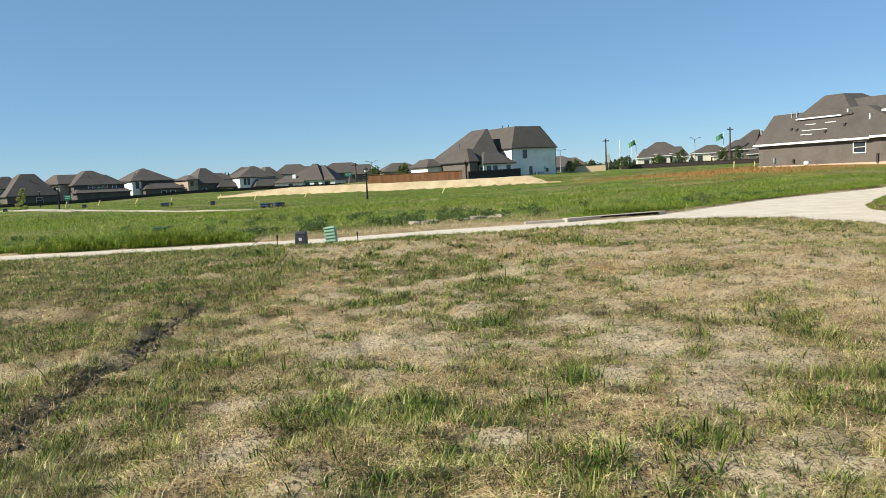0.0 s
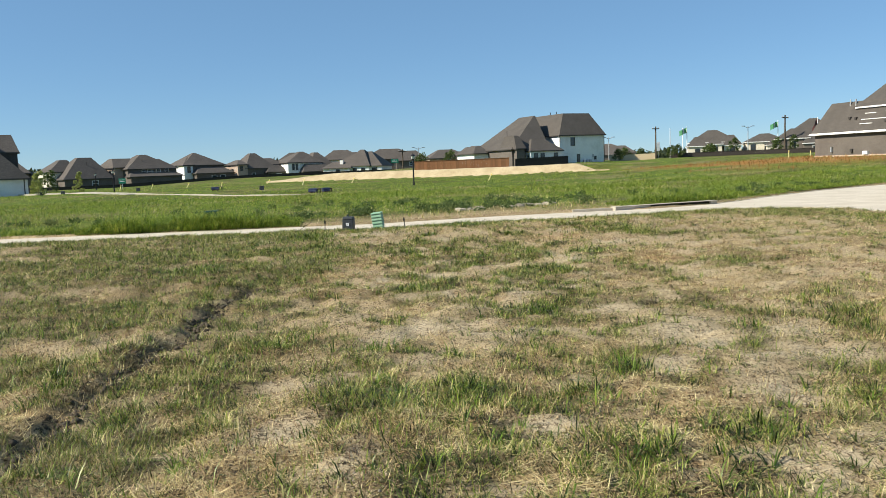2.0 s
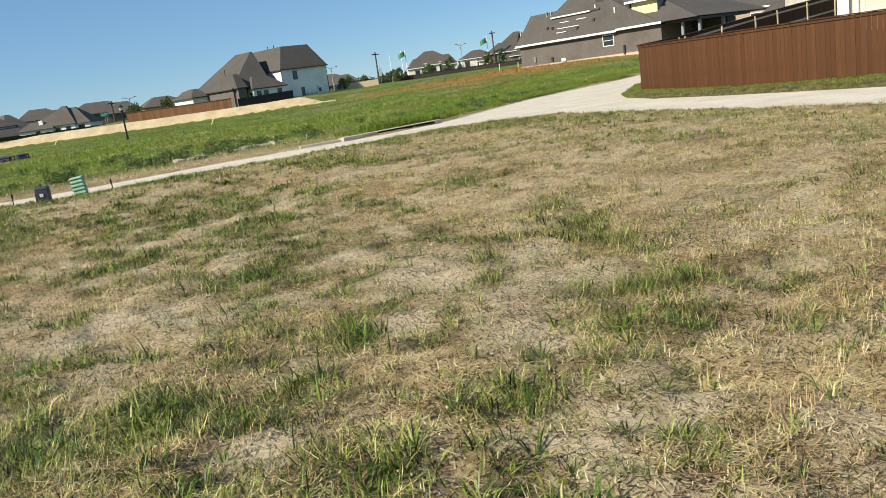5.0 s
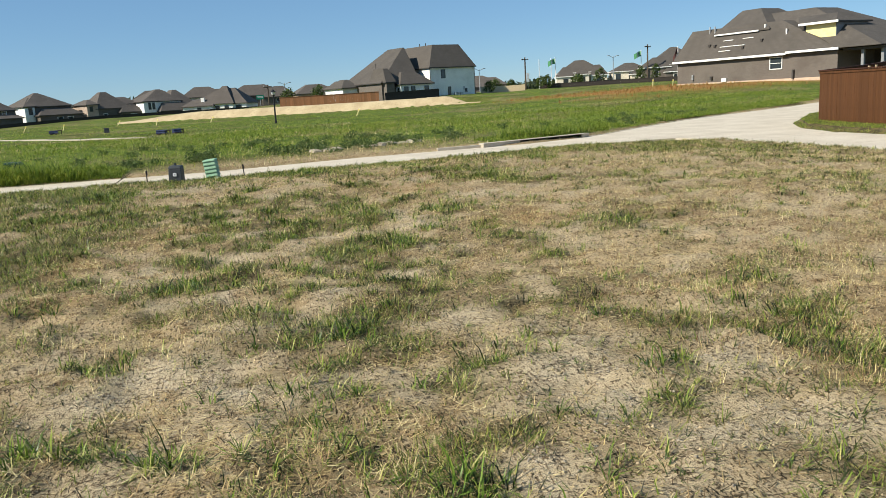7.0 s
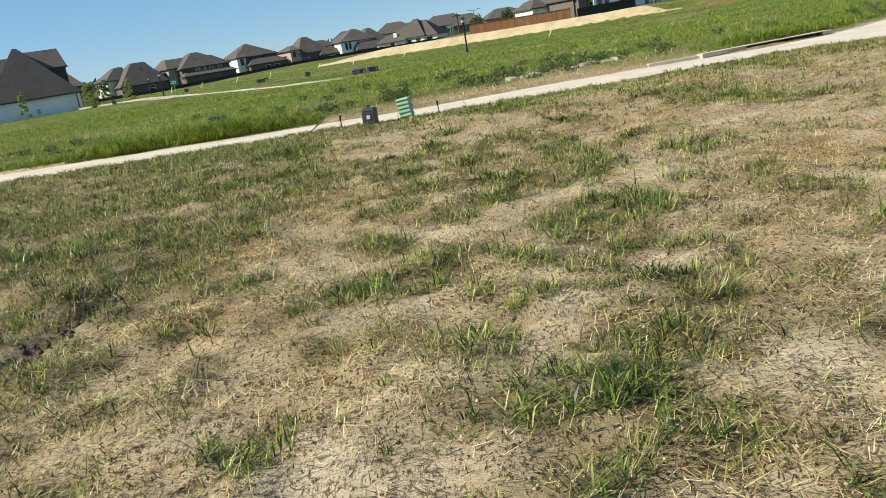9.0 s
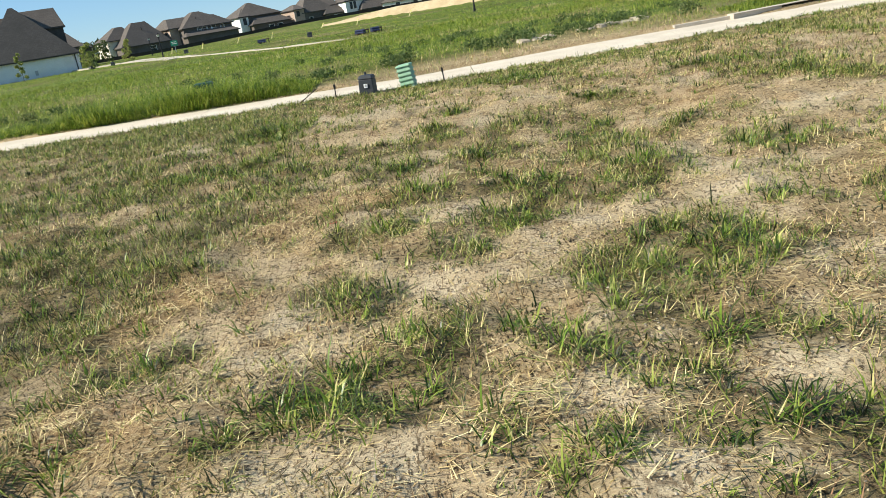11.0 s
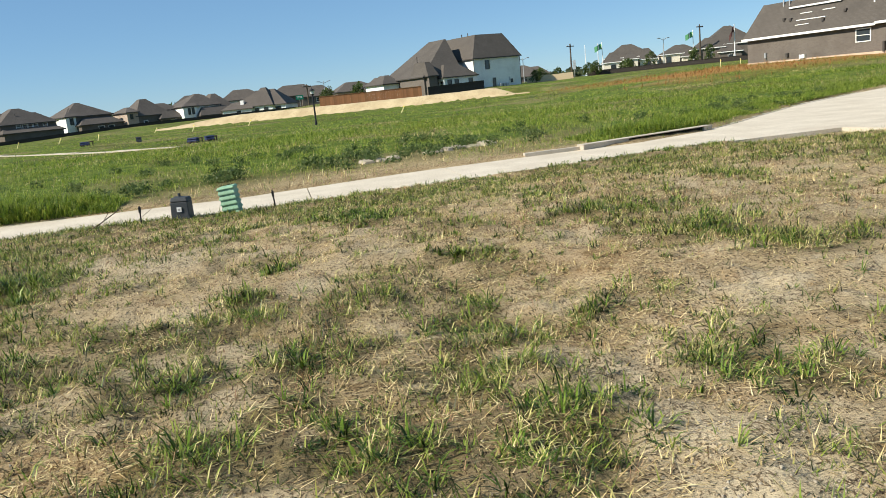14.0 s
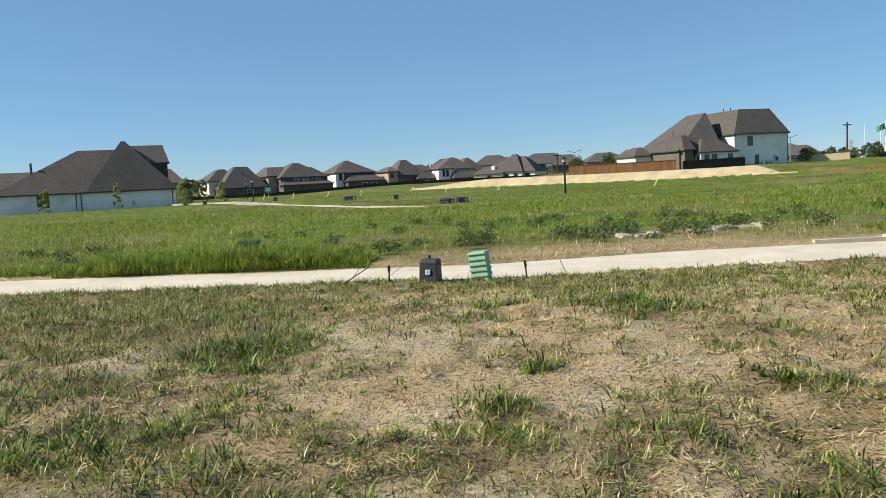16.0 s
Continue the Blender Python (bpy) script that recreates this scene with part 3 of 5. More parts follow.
def lane_panels():
    road = thing("road", pose(0, 0, 0), "pale concrete service lane between weedy verges", "road", "", "structure")
    edges = [-60, -45, -34, -26] + [-20 + 3.6 * i for i in range(10)]
    for a, b in zip(edges, edges[1:]):
        xs = np.linspace(a + 0.012, b - 0.012, 4)
        ob = strip_mesh("panel", [(x, float(far_edge(x)) + 0.12) for x in xs], [(x, float(near_edge(x)) - 0.25) for x in xs], 0.012, 0.14, M_CONCRETE)
        ob.parent = road
    # the mouth of the lane and the road that runs on past the fence
    xs = np.concatenate([np.linspace(edges[-1] + 0.012, 26, 30), np.linspace(27, 60, 14)])
    low = [float(np.interp(x, [p[1] for p in VERGE[2:]], [p[0] for p in VERGE[2:]])) if x > 20.0 else (26.0 if x > 15.9 else float(near_edge(x)) - 0.25) for x in xs]
    ob = strip_mesh("panel", [(x, float(far_edge(x)) + 0.12) for x in xs], [(x, l) for l, x in zip(low, xs)], 0.012, 0.14, M_CONCRETE)
    ob.parent = road
    ys = np.linspace(25.98, -30, 16)
    for a, b in zip(ys, ys[1:]):
        ob = strip_mesh("panel", [(LOT_X - 0.25, a - 0.012), (LOT_X - 0.25, b + 0.012)], [(float(verge_x(a)) + 0.05, a - 0.012), (float(verge_x(b)) + 0.05, b + 0.012)], 0.012, 0.14, M_CONCRETE)
        ob.parent = road
    return road


lane_panels()


def far_street():
    ob = thing("pavement", pose(0, 0, 0), "far pale concrete street strip crossing the field", "pavement", "", "structure")
    pts = [(-75, 148), (-42.0, 122.3), (-26.1, 94.0), (-19.7, 83.3), (-14.1, 75.6), (-10.3, 70.1), (-5.2, 64.3)]
    for a, b in zip(pts, pts[1:]):
        d = Vector((b[0] - a[0], b[1] - a[1], 0)).normalized()
        nrm = Vector((-d.y, d.x, 0)) * (0.28 if a[0] > -40 else 1.6)
        za = float(height(*a)) + 0.06
        p = strip_mesh("panel", [(a[0] + nrm.x, a[1] + nrm.y), (b[0] + nrm.x, b[1] + nrm.y)], [(a[0] - nrm.x, a[1] - nrm.y), (b[0] - nrm.x, b[1] - nrm.y)], max(za, float(height(*b)) + 0.06), 0.25, M_KERB)
        p.parent = ob


far_street()


def kerb_inlet():
    """A storm drain set into the far kerb: cover slab, throat, side blocks."""
    a, b = Vector((9.3, 31.12, 0)), Vector((14.1, 32.75, 0))
    yaw = math.degrees(math.atan2(b.y - a.y, b.x - a.x))
    L = (b - a).length
    t = thing("storm_drain", pose(a.x, a.y, 0, 0, 0, yaw), "pale concrete kerb inlet with dark open throat beside the lane", "storm drain")
    part("cover_slab", bevelled(boxes((0.0, L + 0.1, 0.0, 0.30, 0.14, 0.165)), 0.008), M_KERB, t)
    part("block", bevelled(boxes((0.0, 1.7, 0.02, 0.3, -0.1, 0.14)), 0.01), M_KERB, t)
    part("block", bevelled(boxes((L - 0.25, L + 0.1, 0.02, 0.3, -0.1, 0.14)), 0.01), M_KERB, t)
    # solid near-black block paints the shade inside the drain opening
    part("throat", boxes((1.7, L - 0.25, 0.10, 0.3, -0.1, 0.14)), M_THROAT_SHADE, t, "dark drain opening")
    k = thing("kerb", pose(0, 0, 0), "low pale concrete kerb along the far lane edge", "kerb", "", "structure")
    for x0, x1 in ((7.6, 9.28), (14.25, 16.0), (16.02, 18.0), (18.02, 22.0), (22.02, 27.0), (27.02, 33.0), (33.02, 40.0)):
        y0, y1 = float(far_edge(x0)), float(far_edge(x1))
        p = strip_mesh("kerb_stone", [(x0, y0 + 0.3), (x1, y1 + 0.3)], [(x0, y0 + 0.1), (x1, y1 + 0.1)], 0.11 if x0 < 10 else 0.03, 0.2, M_KERB)
        p.parent = k


kerb_inlet()


# ---- buildings ----
def frustum(bm, base, z0, top, z1, drop=0.2):
    """A roof between a base and a top rectangle (u0, u1, v0, v1), with a fascia edge."""
    def ring(r, z):
        return [bm.verts.new(p) for p in ((r[0], r[2], z), (r[1], r[2], z), (r[1], r[3], z), (r[0], r[3], z))]
    a, b, c = ring(base, z0 - drop), ring(base, z0), ring(top, z1)
    bm.faces.new(a[::-1])
    for p, q in ((a, b), (b, c)):
        for i in range(4):
            j = (i + 1) % 4
            bm.faces.new((p[i], p[j], q[j], q[i]))
    bm.faces.new(c)
    bmesh.ops.remove_doubles(bm, verts=bm.verts, dist=0.001)


def block(h, wall, wmat, roof, rmat, fmat, over=0.45):
    """One storeyed block of a house: walls (u0, u1, v0, v1, z0, z1), roof top (u0, u1, v0, v1, z)."""
    u0, u1, v0, v1, z0, z1 = wall
    part("wall", boxes((u0, u1, v0, v1, z0, z1)), wmat, h)
    base = (u0 - over, u1 + over, v0 - over, v1 + over)
    bm = bmesh.new()
    frustum(bm, base, z1 + 0.08, roof[:4], roof[4], 0.06)
    part("roof", bm, rmat, h)
    bm = bmesh.new()
    e, w = 0.2, 0.05
    box(bm, base[0] - w, base[1] + w, base[2] - w, base[2], z1 - e + 0.1, z1 + 0.1)
    box(bm, base[0] - w, base[1] + w, base[3], base[3] + w, z1 - e + 0.1, z1 + 0.1)
    box(bm, base[0] - w, base[0], base[2], base[3], z1 - e + 0.1, z1 + 0.1)
    box(bm, base[1], base[1] + w, base[2], base[3], z1 - e + 0.1, z1 + 0.1)
    part("fascia", bm, fmat, h)


def window(h, face, at, u, z, w=1.0, hh=1.5, mat=None):
    """A window on the face 'f' (front, v = at), 'l' (u = at) or 'r'; u runs along the wall."""
    mat = mat or M_TRIM
    f, g = bmesh.new(), bmesh.new()
    t = 0.09
    bars = ((-w / 2 - t, w / 2 + t, -t, 0), (-w / 2 - t, w / 2 + t, hh, hh + t), (-w / 2 - t, -w / 2, 0, hh), (w / 2, w / 2 + t, 0, hh), (-w / 2, w / 2, hh / 2 - 0.03, hh / 2 + 0.03))
    for a, b, c, d in bars:
        if face == 'f':
            box(f, u + a, u + b, at - 0.07, at + 0.02, z + c, z + d)
        elif face == 'l':
            box(f, at - 0.07, at + 0.02, u + a, u + b, z + c, z + d)
        else:
            box(f, at - 0.02, at + 0.07, u + a, u + b, z + c, z + d)
    if face == 'f':
        box(g, u - w / 2, u + w / 2, at - 0.03, at + 0.02, z, z + hh)
    elif face == 'l':
        box(g, at - 0.03, at + 0.02, u - w / 2, u + w / 2, z, z + hh)
    else:
        box(g, at - 0.02, at + 0.03, u - w / 2, u + w / 2, z, z + hh)
    win = part("window", f, mat, h)
    p = part("pane", g, M_GLASS, win, "dark window glass")


def vent(h, u, v, z, tall=0.5, r=0.06, mat=None):
    part("roof_vent", rods(((u, v, z - 0.3), (u, v, z + tall), r)), mat or M_DARK_TRIM, h)


def white_house():
    yaw = math.degrees(math.atan2(0.34, 0.94))
    g = 1.6
    h = thing("house", pose(40.4, 164.2, 0, 0, 0, yaw), "two-storey white brick house with brown hipped shingle roof", "house")
    block(h, (0, 11.2, 0, 18, g - 1.4, 7.5), M_WHITE_BRICK, (2.9, 9.6, 3.0, 15, 12.3), M_SHINGLE, M_DARK_TRIM, 0.35)
    # brown brick on this block stands in for patio shade on its wall
    block(h, (-11.6, -3.2, 0.0, 16, g - 1.4, 4.9), M_BRICK, (-1.9, -1.5, 7.0, 13.0, 12.1), M_SHINGLE, M_DARK_TRIM, 0.4)
    block(h, (-3.18, -0.02, 5.0, 16, g - 1.4, 5.0), M_WHITE_BRICK, (-2.4, -0.2, 7.0, 14.0, 7.6), M_SHINGLE, M_DARK_TRIM, 0.02)
    block(h, (-11.2, -9.4, -1.2, 5.0, g - 1.4, 4.95), M_BRICK, (-10.6, -9.5, 0.8, 4.6, 7.7), M_SHINGLE, M_DARK_TRIM, 0.3)
    block(h, (-8.4, -0.9, -2.0, 5.5, g - 1.4, 4.4), M_WHITE_BRICK, (-6.4, -3.2, 0.8, 3.0, 6.9), M_SHINGLE, M_DARK_TRIM, 0.3)
    block(h, (-15.0, -11.62, 10, 18, g - 1.4, 4.4), M_WHITE_BRICK, (-13.0, -12, 13, 15, 6.2), M_SHINGLE, M_DARK_TRIM, 0.4)
    window(h, 'f', 0, 3.2, 5.4, 0.9, 1.6, M_DARK_TRIM)
    window(h, 'f', 0, 4.6, 1.9, 0.6, 1.6, M_DARK_TRIM)
    window(h, 'f', 0, 8.9, 2.4, 0.4, 0.6, M_DARK_TRIM)
    for v in (-1.1, 0.3, 1.7):
        window(h, 'l', -8.4, v, 2.7, 0.85, 1.1, M_TRIM)
    for u in (-7.2, -5.6, -2.4):
        window(h, 'f', -2.0, u, 2.7, 0.8, 1.2, M_DARK_TRIM)
    for u, w in ((6.2, 0.5), (6.9, 0.6), (5.4, 0.5)):
        part("air_conditioner", bevelled(boxes((u, u + w, -0.9, -0.4, g - 0.4, g + 0.75)), 0.03), M_STEEL, h)
    part("meter_box", boxes((8.2, 8.5, -0.12, 0, 2.8, 3.5)), M_STEEL, h)
    vent(h, 3.4, 8.5, 12.0, 0.9, 0.09)
    vent(h, 3.4, 6.2, 12.0, 0.9, 0.09)
    vent(h, -8.6, 7.0, 7.6, 1.4, 0.08)
    for u, v, z in ((5.2, 1.2, 9.2), (6.3, 1.9, 10.3), (7.5, 1.0, 8.9)):
        part("roof_vent", boxes((u, u + 0.35, v, v + 0.35, z, z + 0.3)), M_DARK_TRIM, h)
    part("downpipe", rods(((11.25, -0.06, 1.0), (11.25, -0.06, 7.4), 0.06)), M_DARK_TRIM, h)
    part("downpipe", rods(((-0.08, -0.06, 4.9), (-0.08, -0.06, 7.4), 0.06)), M_DARK_TRIM, h)


white_house()


def brick_house():
    """Long one-and-a-half-storey house: u runs along the wall away from its far end, v into the house."""
    a, b = Vector((55.6, 95.4)), Vector((60.95, 73.8))
    yaw = math.degrees(math.atan2(b.y - a.y, b.x - a.x))
    L = (b - a).length
    h = thing("house", pose(a.x, a.y, 0, 0, 0, yaw), "brown brick house with grey-brown shingle roof and pale fascia", "house")
    g = 1.0
    part("wall", boxes((0, L, 0, 15, g, 4.15)), M_BRICK, h)
    part("slab", boxes((-0.08, L + 0.08, -0.08, 15, g - 0.4, 1.6)), mottled("raw_slab", (0.50, 0.36, 0.26), (0.58, 0.44, 0.33), 2, 20), h, "pinkish bare slab edge")

    def roof(base, z0, top, z1, drop):
        bm = bmesh.new()
        frustum(bm, base, z0, top, z1, drop)
        part("roof", bm, M_SHINGLE, h)
    roof((-0.35, L + 0.4, -0.45, 15.4), 4.3, (0.6, 14.0, 2.0, 10), 7.95, 0.05)
    roof((13.6, L + 4.9, -0.47, 14), 4.42, (8.0, 15.6, 5.2, 9), 9.15, 0.05)
    roof((4.7, 12.8, 1.25, 11), 7.22, (5.9, 8.6, 4.8, 8), 9.9, 0.12)
    roof((17.2, 21.6, 0.5, 6.5), 7.2, (15.0, 19.8, 3.2, 5.0), 8.15, 0.16)
    part("fascia", boxes((-0.4, 16.4, -0.54, -0.45, 4.1, 4.34), (-0.42, -0.35, -0.45, 4, 4.1, 4.34)), M_TRIM, h)
    part("fascia", boxes((16.4, L + 0.42, -0.58, -0.475, 4.22, 4.46)), M_TRIM, h)
    part("fascia", boxes((4.9, 11.4, 1.1, 1.22, 7.03, 7.2)), M_TRIM, h)
    part("fascia", boxes((17.15, 21.85, 0.4, 0.5, 7.0, 7.24)), M_TRIM, h)
    part("dormer", boxes((17.7, 21.2, 1.0, 6.0, 4.9, 7.06)), M_SHEATH_Y, h, "unfinished dormer in yellow sheathing")
    # thin grey panel over the dormer's right-hand side
    part("dormer_side", boxes((21.2, 21.28, 1.0, 6.0, 4.6, 7.06)), M_PLAIN_GREY, h)
    # covered patio on the end
    part("patio_roof", boxes((L + 0.4, L + 4.8, 0.2, 10, 4.05, 4.3)), M_DARK_TRIM, h)
    for u, v in ((L + 4.3, 0.5), (L + 4.3, 5.0), (L + 2.2, 0.5)):
        part("post", bevelled(boxes((u, u + 0.3, v, v + 0.3, g, 4.05)), 0.02), M_PLAIN_GREY, h)
    part("patio_wall", boxes((L + 0.02, L + 4.5, 6.0, 6.2, g, 4.05)), M_DARK_TRIM, h)
    window(h, 'f', 0, 14.8, 2.72, 1.5, 1.15, M_TRIM)

    def slope_v(z):
        return -0.45 + (z - 4.3) * 0.671
    for u, z, l in ((6.6, 6.35, 1.5), (9.4, 6.4, 1.5), (6.5, 5.65, 3.6), (6.6, 5.15, 1.7)):
        v = slope_v(z)
        part("roof_jack", boxes((u, u + l, v - 0.1, v + 0.02, z - 0.03, z + 0.05)), M_TRIM, h, "pale roofing plank")
    for u in (3.7, 4.5):
        part("roof_vent", rods(((u, 1.7, 7.2), (u, 1.7, 8.2), 0.08)), M_STEEL, h)
    for u, z in ((11.9, 7.3), (15.2, 6.5)):
        v = slope_v(z) + 0.1
        part("roof_vent", boxes((u, u + 0.16, v - 0.2, v, z - 0.3, z + 0.45)), M_TRIM, h)
    for u, z in ((4.6, 5.9), (5.5, 5.8), (12.2, 5.95), (9.9, 5.3)):
        v = slope_v(z)
        part("roof_vent", boxes((u, u + 0.28, v - 0.2, v + 0.1, z - 0.1, z + 0.18)), M_DARK_TRIM, h)
    for u, w, z0, z1, m in ((7.3, 0.7, 1.6, 2.0, M_TRIM), (5.5, 0.3, 1.9, 2.3, M_DARK_TRIM), (17.0, 0.22, 1.5, 2.5, M_DARK_TRIM), (2.6, 0.2, 2.0, 2.6, M_STEEL)):
        part("meter_box", bevelled(boxes((u, u + w, -0.25, -0.01, z0, z1)), 0.02), m, h)


brick_house()


def left_house():
    a, b = Vector((-74.5, 118.0)), Vector((-52.6, 130.3))
    yaw = math.degrees(math.atan2(b.y - a.y, b.x - a.x))
    L = (b - a).length
    h = thing("house", pose(a.x, a.y, 0, 0, 0, yaw), "low white brick house under a large brown hipped roof", "house")
    g = -0.4
    block(h, (0, L, 0, 13, g, 2.45), M_WHITE_BRICK, (11.6, L - 5.5, 6.0, 8.0, 9.0), M_SHINGLE_DARK, M_DARK_TRIM, 0.4)
    block(h, (-14, 0.02, 2.0, 14, g, 2.7), M_WHITE_BRICK, (-6, 6, 7, 9, 6.0), M_SHINGLE_DARK, M_DARK_TRIM, 0.4)
    block(h, (12.8, L - 0.02, -0.04, 9, g, 2.46), M_WHITE_BRICK, (17.9, 18.5, 4.6, 8.0, 10.2), M_SHINGLE_DARK, M_DARK_TRIM, 0.42)
    block(h, (17.5, L - 0.6, 4.0, 12, 2, 6.6), M_DARK_TRIM, (17.6, L - 0.9, 7.0, 9, 9.6), M_SHINGLE_DARK, M_DARK_TRIM, 0.3)
    window(h, 'f', 0, 6.6, 0.6, 1.4, 1.6, M_DARK_TRIM)
    for u in (11.0, 11.7, L - 0.5):
        part("downpipe", rods(((u, -0.1, g), (u, -0.1, 2.5), 0.07)), M_DARK_TRIM, h)
    part("meter_box", boxes((L - 6.4, L - 6.0, -0.15, -0.05, 0.2, 0.9)), M_STEEL, h)
    part("roof_vent", rods(((5.2, 3.4, 4.5), (5.2, 3.4, 7.2), 0.16)), M_DARK_TRIM, h)
    part("roof_vent", rods(((0.5, 5, 4.0), (0.5, 5, 6.8), 0.05)), M_DARK_TRIM, h)
    for u, v, z in ((10.2, 2.6, 4.6), (11.4, 2.6, 4.6), (7.5, 1.2, 3.4), (18.4, 1.0, 3.8)):
        part("roof_vent", boxes((u, u + 0.35, v, v + 0.3, z, z + 0.3)), M_DARK_TRIM, h)


left_house()


def hip(h, wall, wmat, roof, rmat):
    """A far block: walls (u0, u1, v0, v1, top) down into the ground, and a hipped roof (u0, u1, v0, v1, top)."""
    block(h, (*wall[:4], -1.5, wall[4]), wmat, roof, rmat, M_DARK_TRIM, 0.4)


def row_house(x, y, yaw, label, blocks, windows=()):
    """A house of the row beyond the field; windows: u, v, sill, width, height on the front, or 'l' ones on the side."""
    h = thing("house", pose(x, y, 0, 0, 0, yaw), label, "house", "far row of houses")
    for wall, wmat, roof in blocks:
        hip(h, wall, wmat, roof, M_SHINGLE_DARK)
    for face, at, u, z, w, hh, m in windows:
        window(h, face, at, u, z, w, hh, m)
    return h


def row_of_houses():
    D, T = M_DARK_TRIM, M_TRIM
    row_house(-69.5, 161.2, 24, "grey-brown house partly hidden by the white one",
              [((-8, 4.4, 0, 10, 3.6), M_BRICK, (-4, 2.0, 4, 6, 6.6)), ((-2, 5.8, 1, 9, 3.2), M_BRICK, (1, 3, 4, 6, 5.0))], [('f', 0, 2.6, 1.6, 1.2, 1.3, T)])
    h = row_house(-72.6, 196.0, 40.0, "brown brick house with steep dark hipped roof",
                  [((1.8, 13.2, 0, 11, 2.1), M_BRICK, (7.1, 10.4, 5, 6.5, 7.4)), ((0.4, 7.0, 5, 13, 4.0), M_CREAM, (4.0, 5.7, 8, 10, 7.0)), ((11.0, 15.6, 4, 12, 2.6), M_BRICK, (12.2, 13.2, 7, 9, 5.4))],
                  [('l', 0.4, 7, 2.0, 1.0, 1.4, D), ('f', 0, 9.0, 0.4, 1.4, 1.2, T)])
    vent(h, 8.4, 3.0, 5.4, 0.8, 0.09)
    # front in brown brick for its shade, sunlit side wall in tan
    h = row_house(-60.8, 203.3, 38.0, "tan brick house with steep stepped dark roofs",
                  [((2.6, 15.2, 0, 11, 4.1), M_BRICK, (7.7, 9.3, 4.5, 6.5, 7.8)), ((0.4, 5.4, 3, 14, 4.6), M_BRICK_TAN, (1.6, 6.2, 7, 9, 7.0)), ((11.0, 15.9, 3, 10, 4.4), M_BRICK, (12.2, 13.2, 5.5, 7, 6.7)), ((2.2, 15.4, -2.6, -0.02, 2.2), M_BRICK, (3.0, 14.8, -0.5, -0.3, 3.2))],
                  [('f', 0, u, 2.95, 0.9, 1.0, T) for u in (6.6, 8.0, 9.2, 10.4, 12.6)] + [('l', 0.4, 6, 2.0, 1.0, 1.6, D)])
    vent(h, 7.2, 2.2, 5.8, 0.8, 0.09)
    # white block for the sunlit side, brown brick for the front in shade
    row_house(-50.5, 226.4, 36.0, "two-storey house with bright white side wall",
              [((0.5, 3.0, -0.3, 9, 4.9), M_WHITE_BRICK, (3.4, 4.0, 4, 5, 7.2)), ((0.6, 12.6, 0, 11, 4.8), M_BRICK, (5.7, 6.6, 5, 6, 8.4)), ((2.9, 13.8, -3.0, -0.02, 2.5), M_BRICK, (4.6, 12.0, -0.6, -0.4, 4.2)), ((7.0, 12.4, 2, 10, 4.9), M_BRICK, (9.0, 9.8, 5, 7, 7.0))],
              [('f', -0.3, 1.9, 2.9, 0.8, 1.6, D), ('f', -3.0, 8.0, 0.6, 1.4, 1.3, T), ('f', -3.0, 10.6, 0.6, 1.4, 1.3, T)])
    row_house(-36.4, 231.6, 32.0, "tan brick house with several dark hipped roofs",
              [((0.1, 3.0, -0.4, 9, 4.6), M_BRICK_TAN, (1.8, 2.4, 3, 5, 6.0)), ((2.7, 12.0, 0, 11, 3.4), M_BRICK, (6.2, 7.8, 4.5, 6, 7.9)), ((9.0, 15.4, 2, 10, 4.4), M_WHITE_BRICK, (10.8, 13.0, 5, 7, 6.4)), ((8.6, 15.0, -1.6, 1.98, 2.2), M_BRICK, (10.4, 13.4, 0.4, 1.2, 4.2))],
              [('f', -0.4, 1.2, 2.9, 0.7, 1.2, D), ('f', 0, 5.0, 0.8, 1.0, 1.3, T), ('f', -1.6, 12.0, 0.5, 1.6, 1.2, T)])
    row_house(-22.8, 236.0, 28.0, "white two-storey house with dark hipped roof",
              [((0.2, 3.9, -0.4, 10, 4.7), M_WHITE_BRICK, (3.6, 4.4, 3, 6, 6.6)), ((0.4, 11.0, 0, 11, 4.6), M_WHITE_BRICK, (6.1, 7.2, 4.5, 6, 8.0)), ((4.0, 14.6, -2.8, -0.02, 1.9), M_BRICK, (5.4, 13.0, -0.4, -0.2, 4.2)), ((8.4, 15.0, 1, 12, 4.0), M_BRICK, (11.0, 12.2, 5, 7, 7.7))],
              [('f', -0.4, 1.8, 2.6, 0.6, 1.7, D), ('f', -0.4, 2.9, 2.6, 0.6, 1.7, D), ('f', -2.8, 7.0, 0.4, 1.2, 1.0, T)])
    h = row_house(-11.7, 238.5, -16.8, "low white house with broad dark roof",
                  [((0.5, 17.0, 0, 12, 2.9), M_WHITE_BRICK, (8.6, 12.6, 5.5, 6.5, 7.3)), ((5.6, 13.4, -0.6, 9, 3.0), M_WHITE_BRICK, (9.4, 10.6, 4.4, 5.4, 7.9)), ((-0.4, 8.0, -1.6, 6, 2.6), M_WHITE_BRICK, (1.6, 6.6, 2.2, 3.6, 4.6))],
                  [('f', -0.6, u, 1.3, 1.0, 1.1, D) for u in (9.0, 11.6)] + [('f', 0, 14.8, 1.3, 1.4, 1.1, D), ('f', -1.6, 4.2, 1.2, 1.0, 1.0, D)])
    part("chimney", boxes((4.2, 5.2, 0.4, 1.2, 3.0, 4.9)), M_TRIM, h)
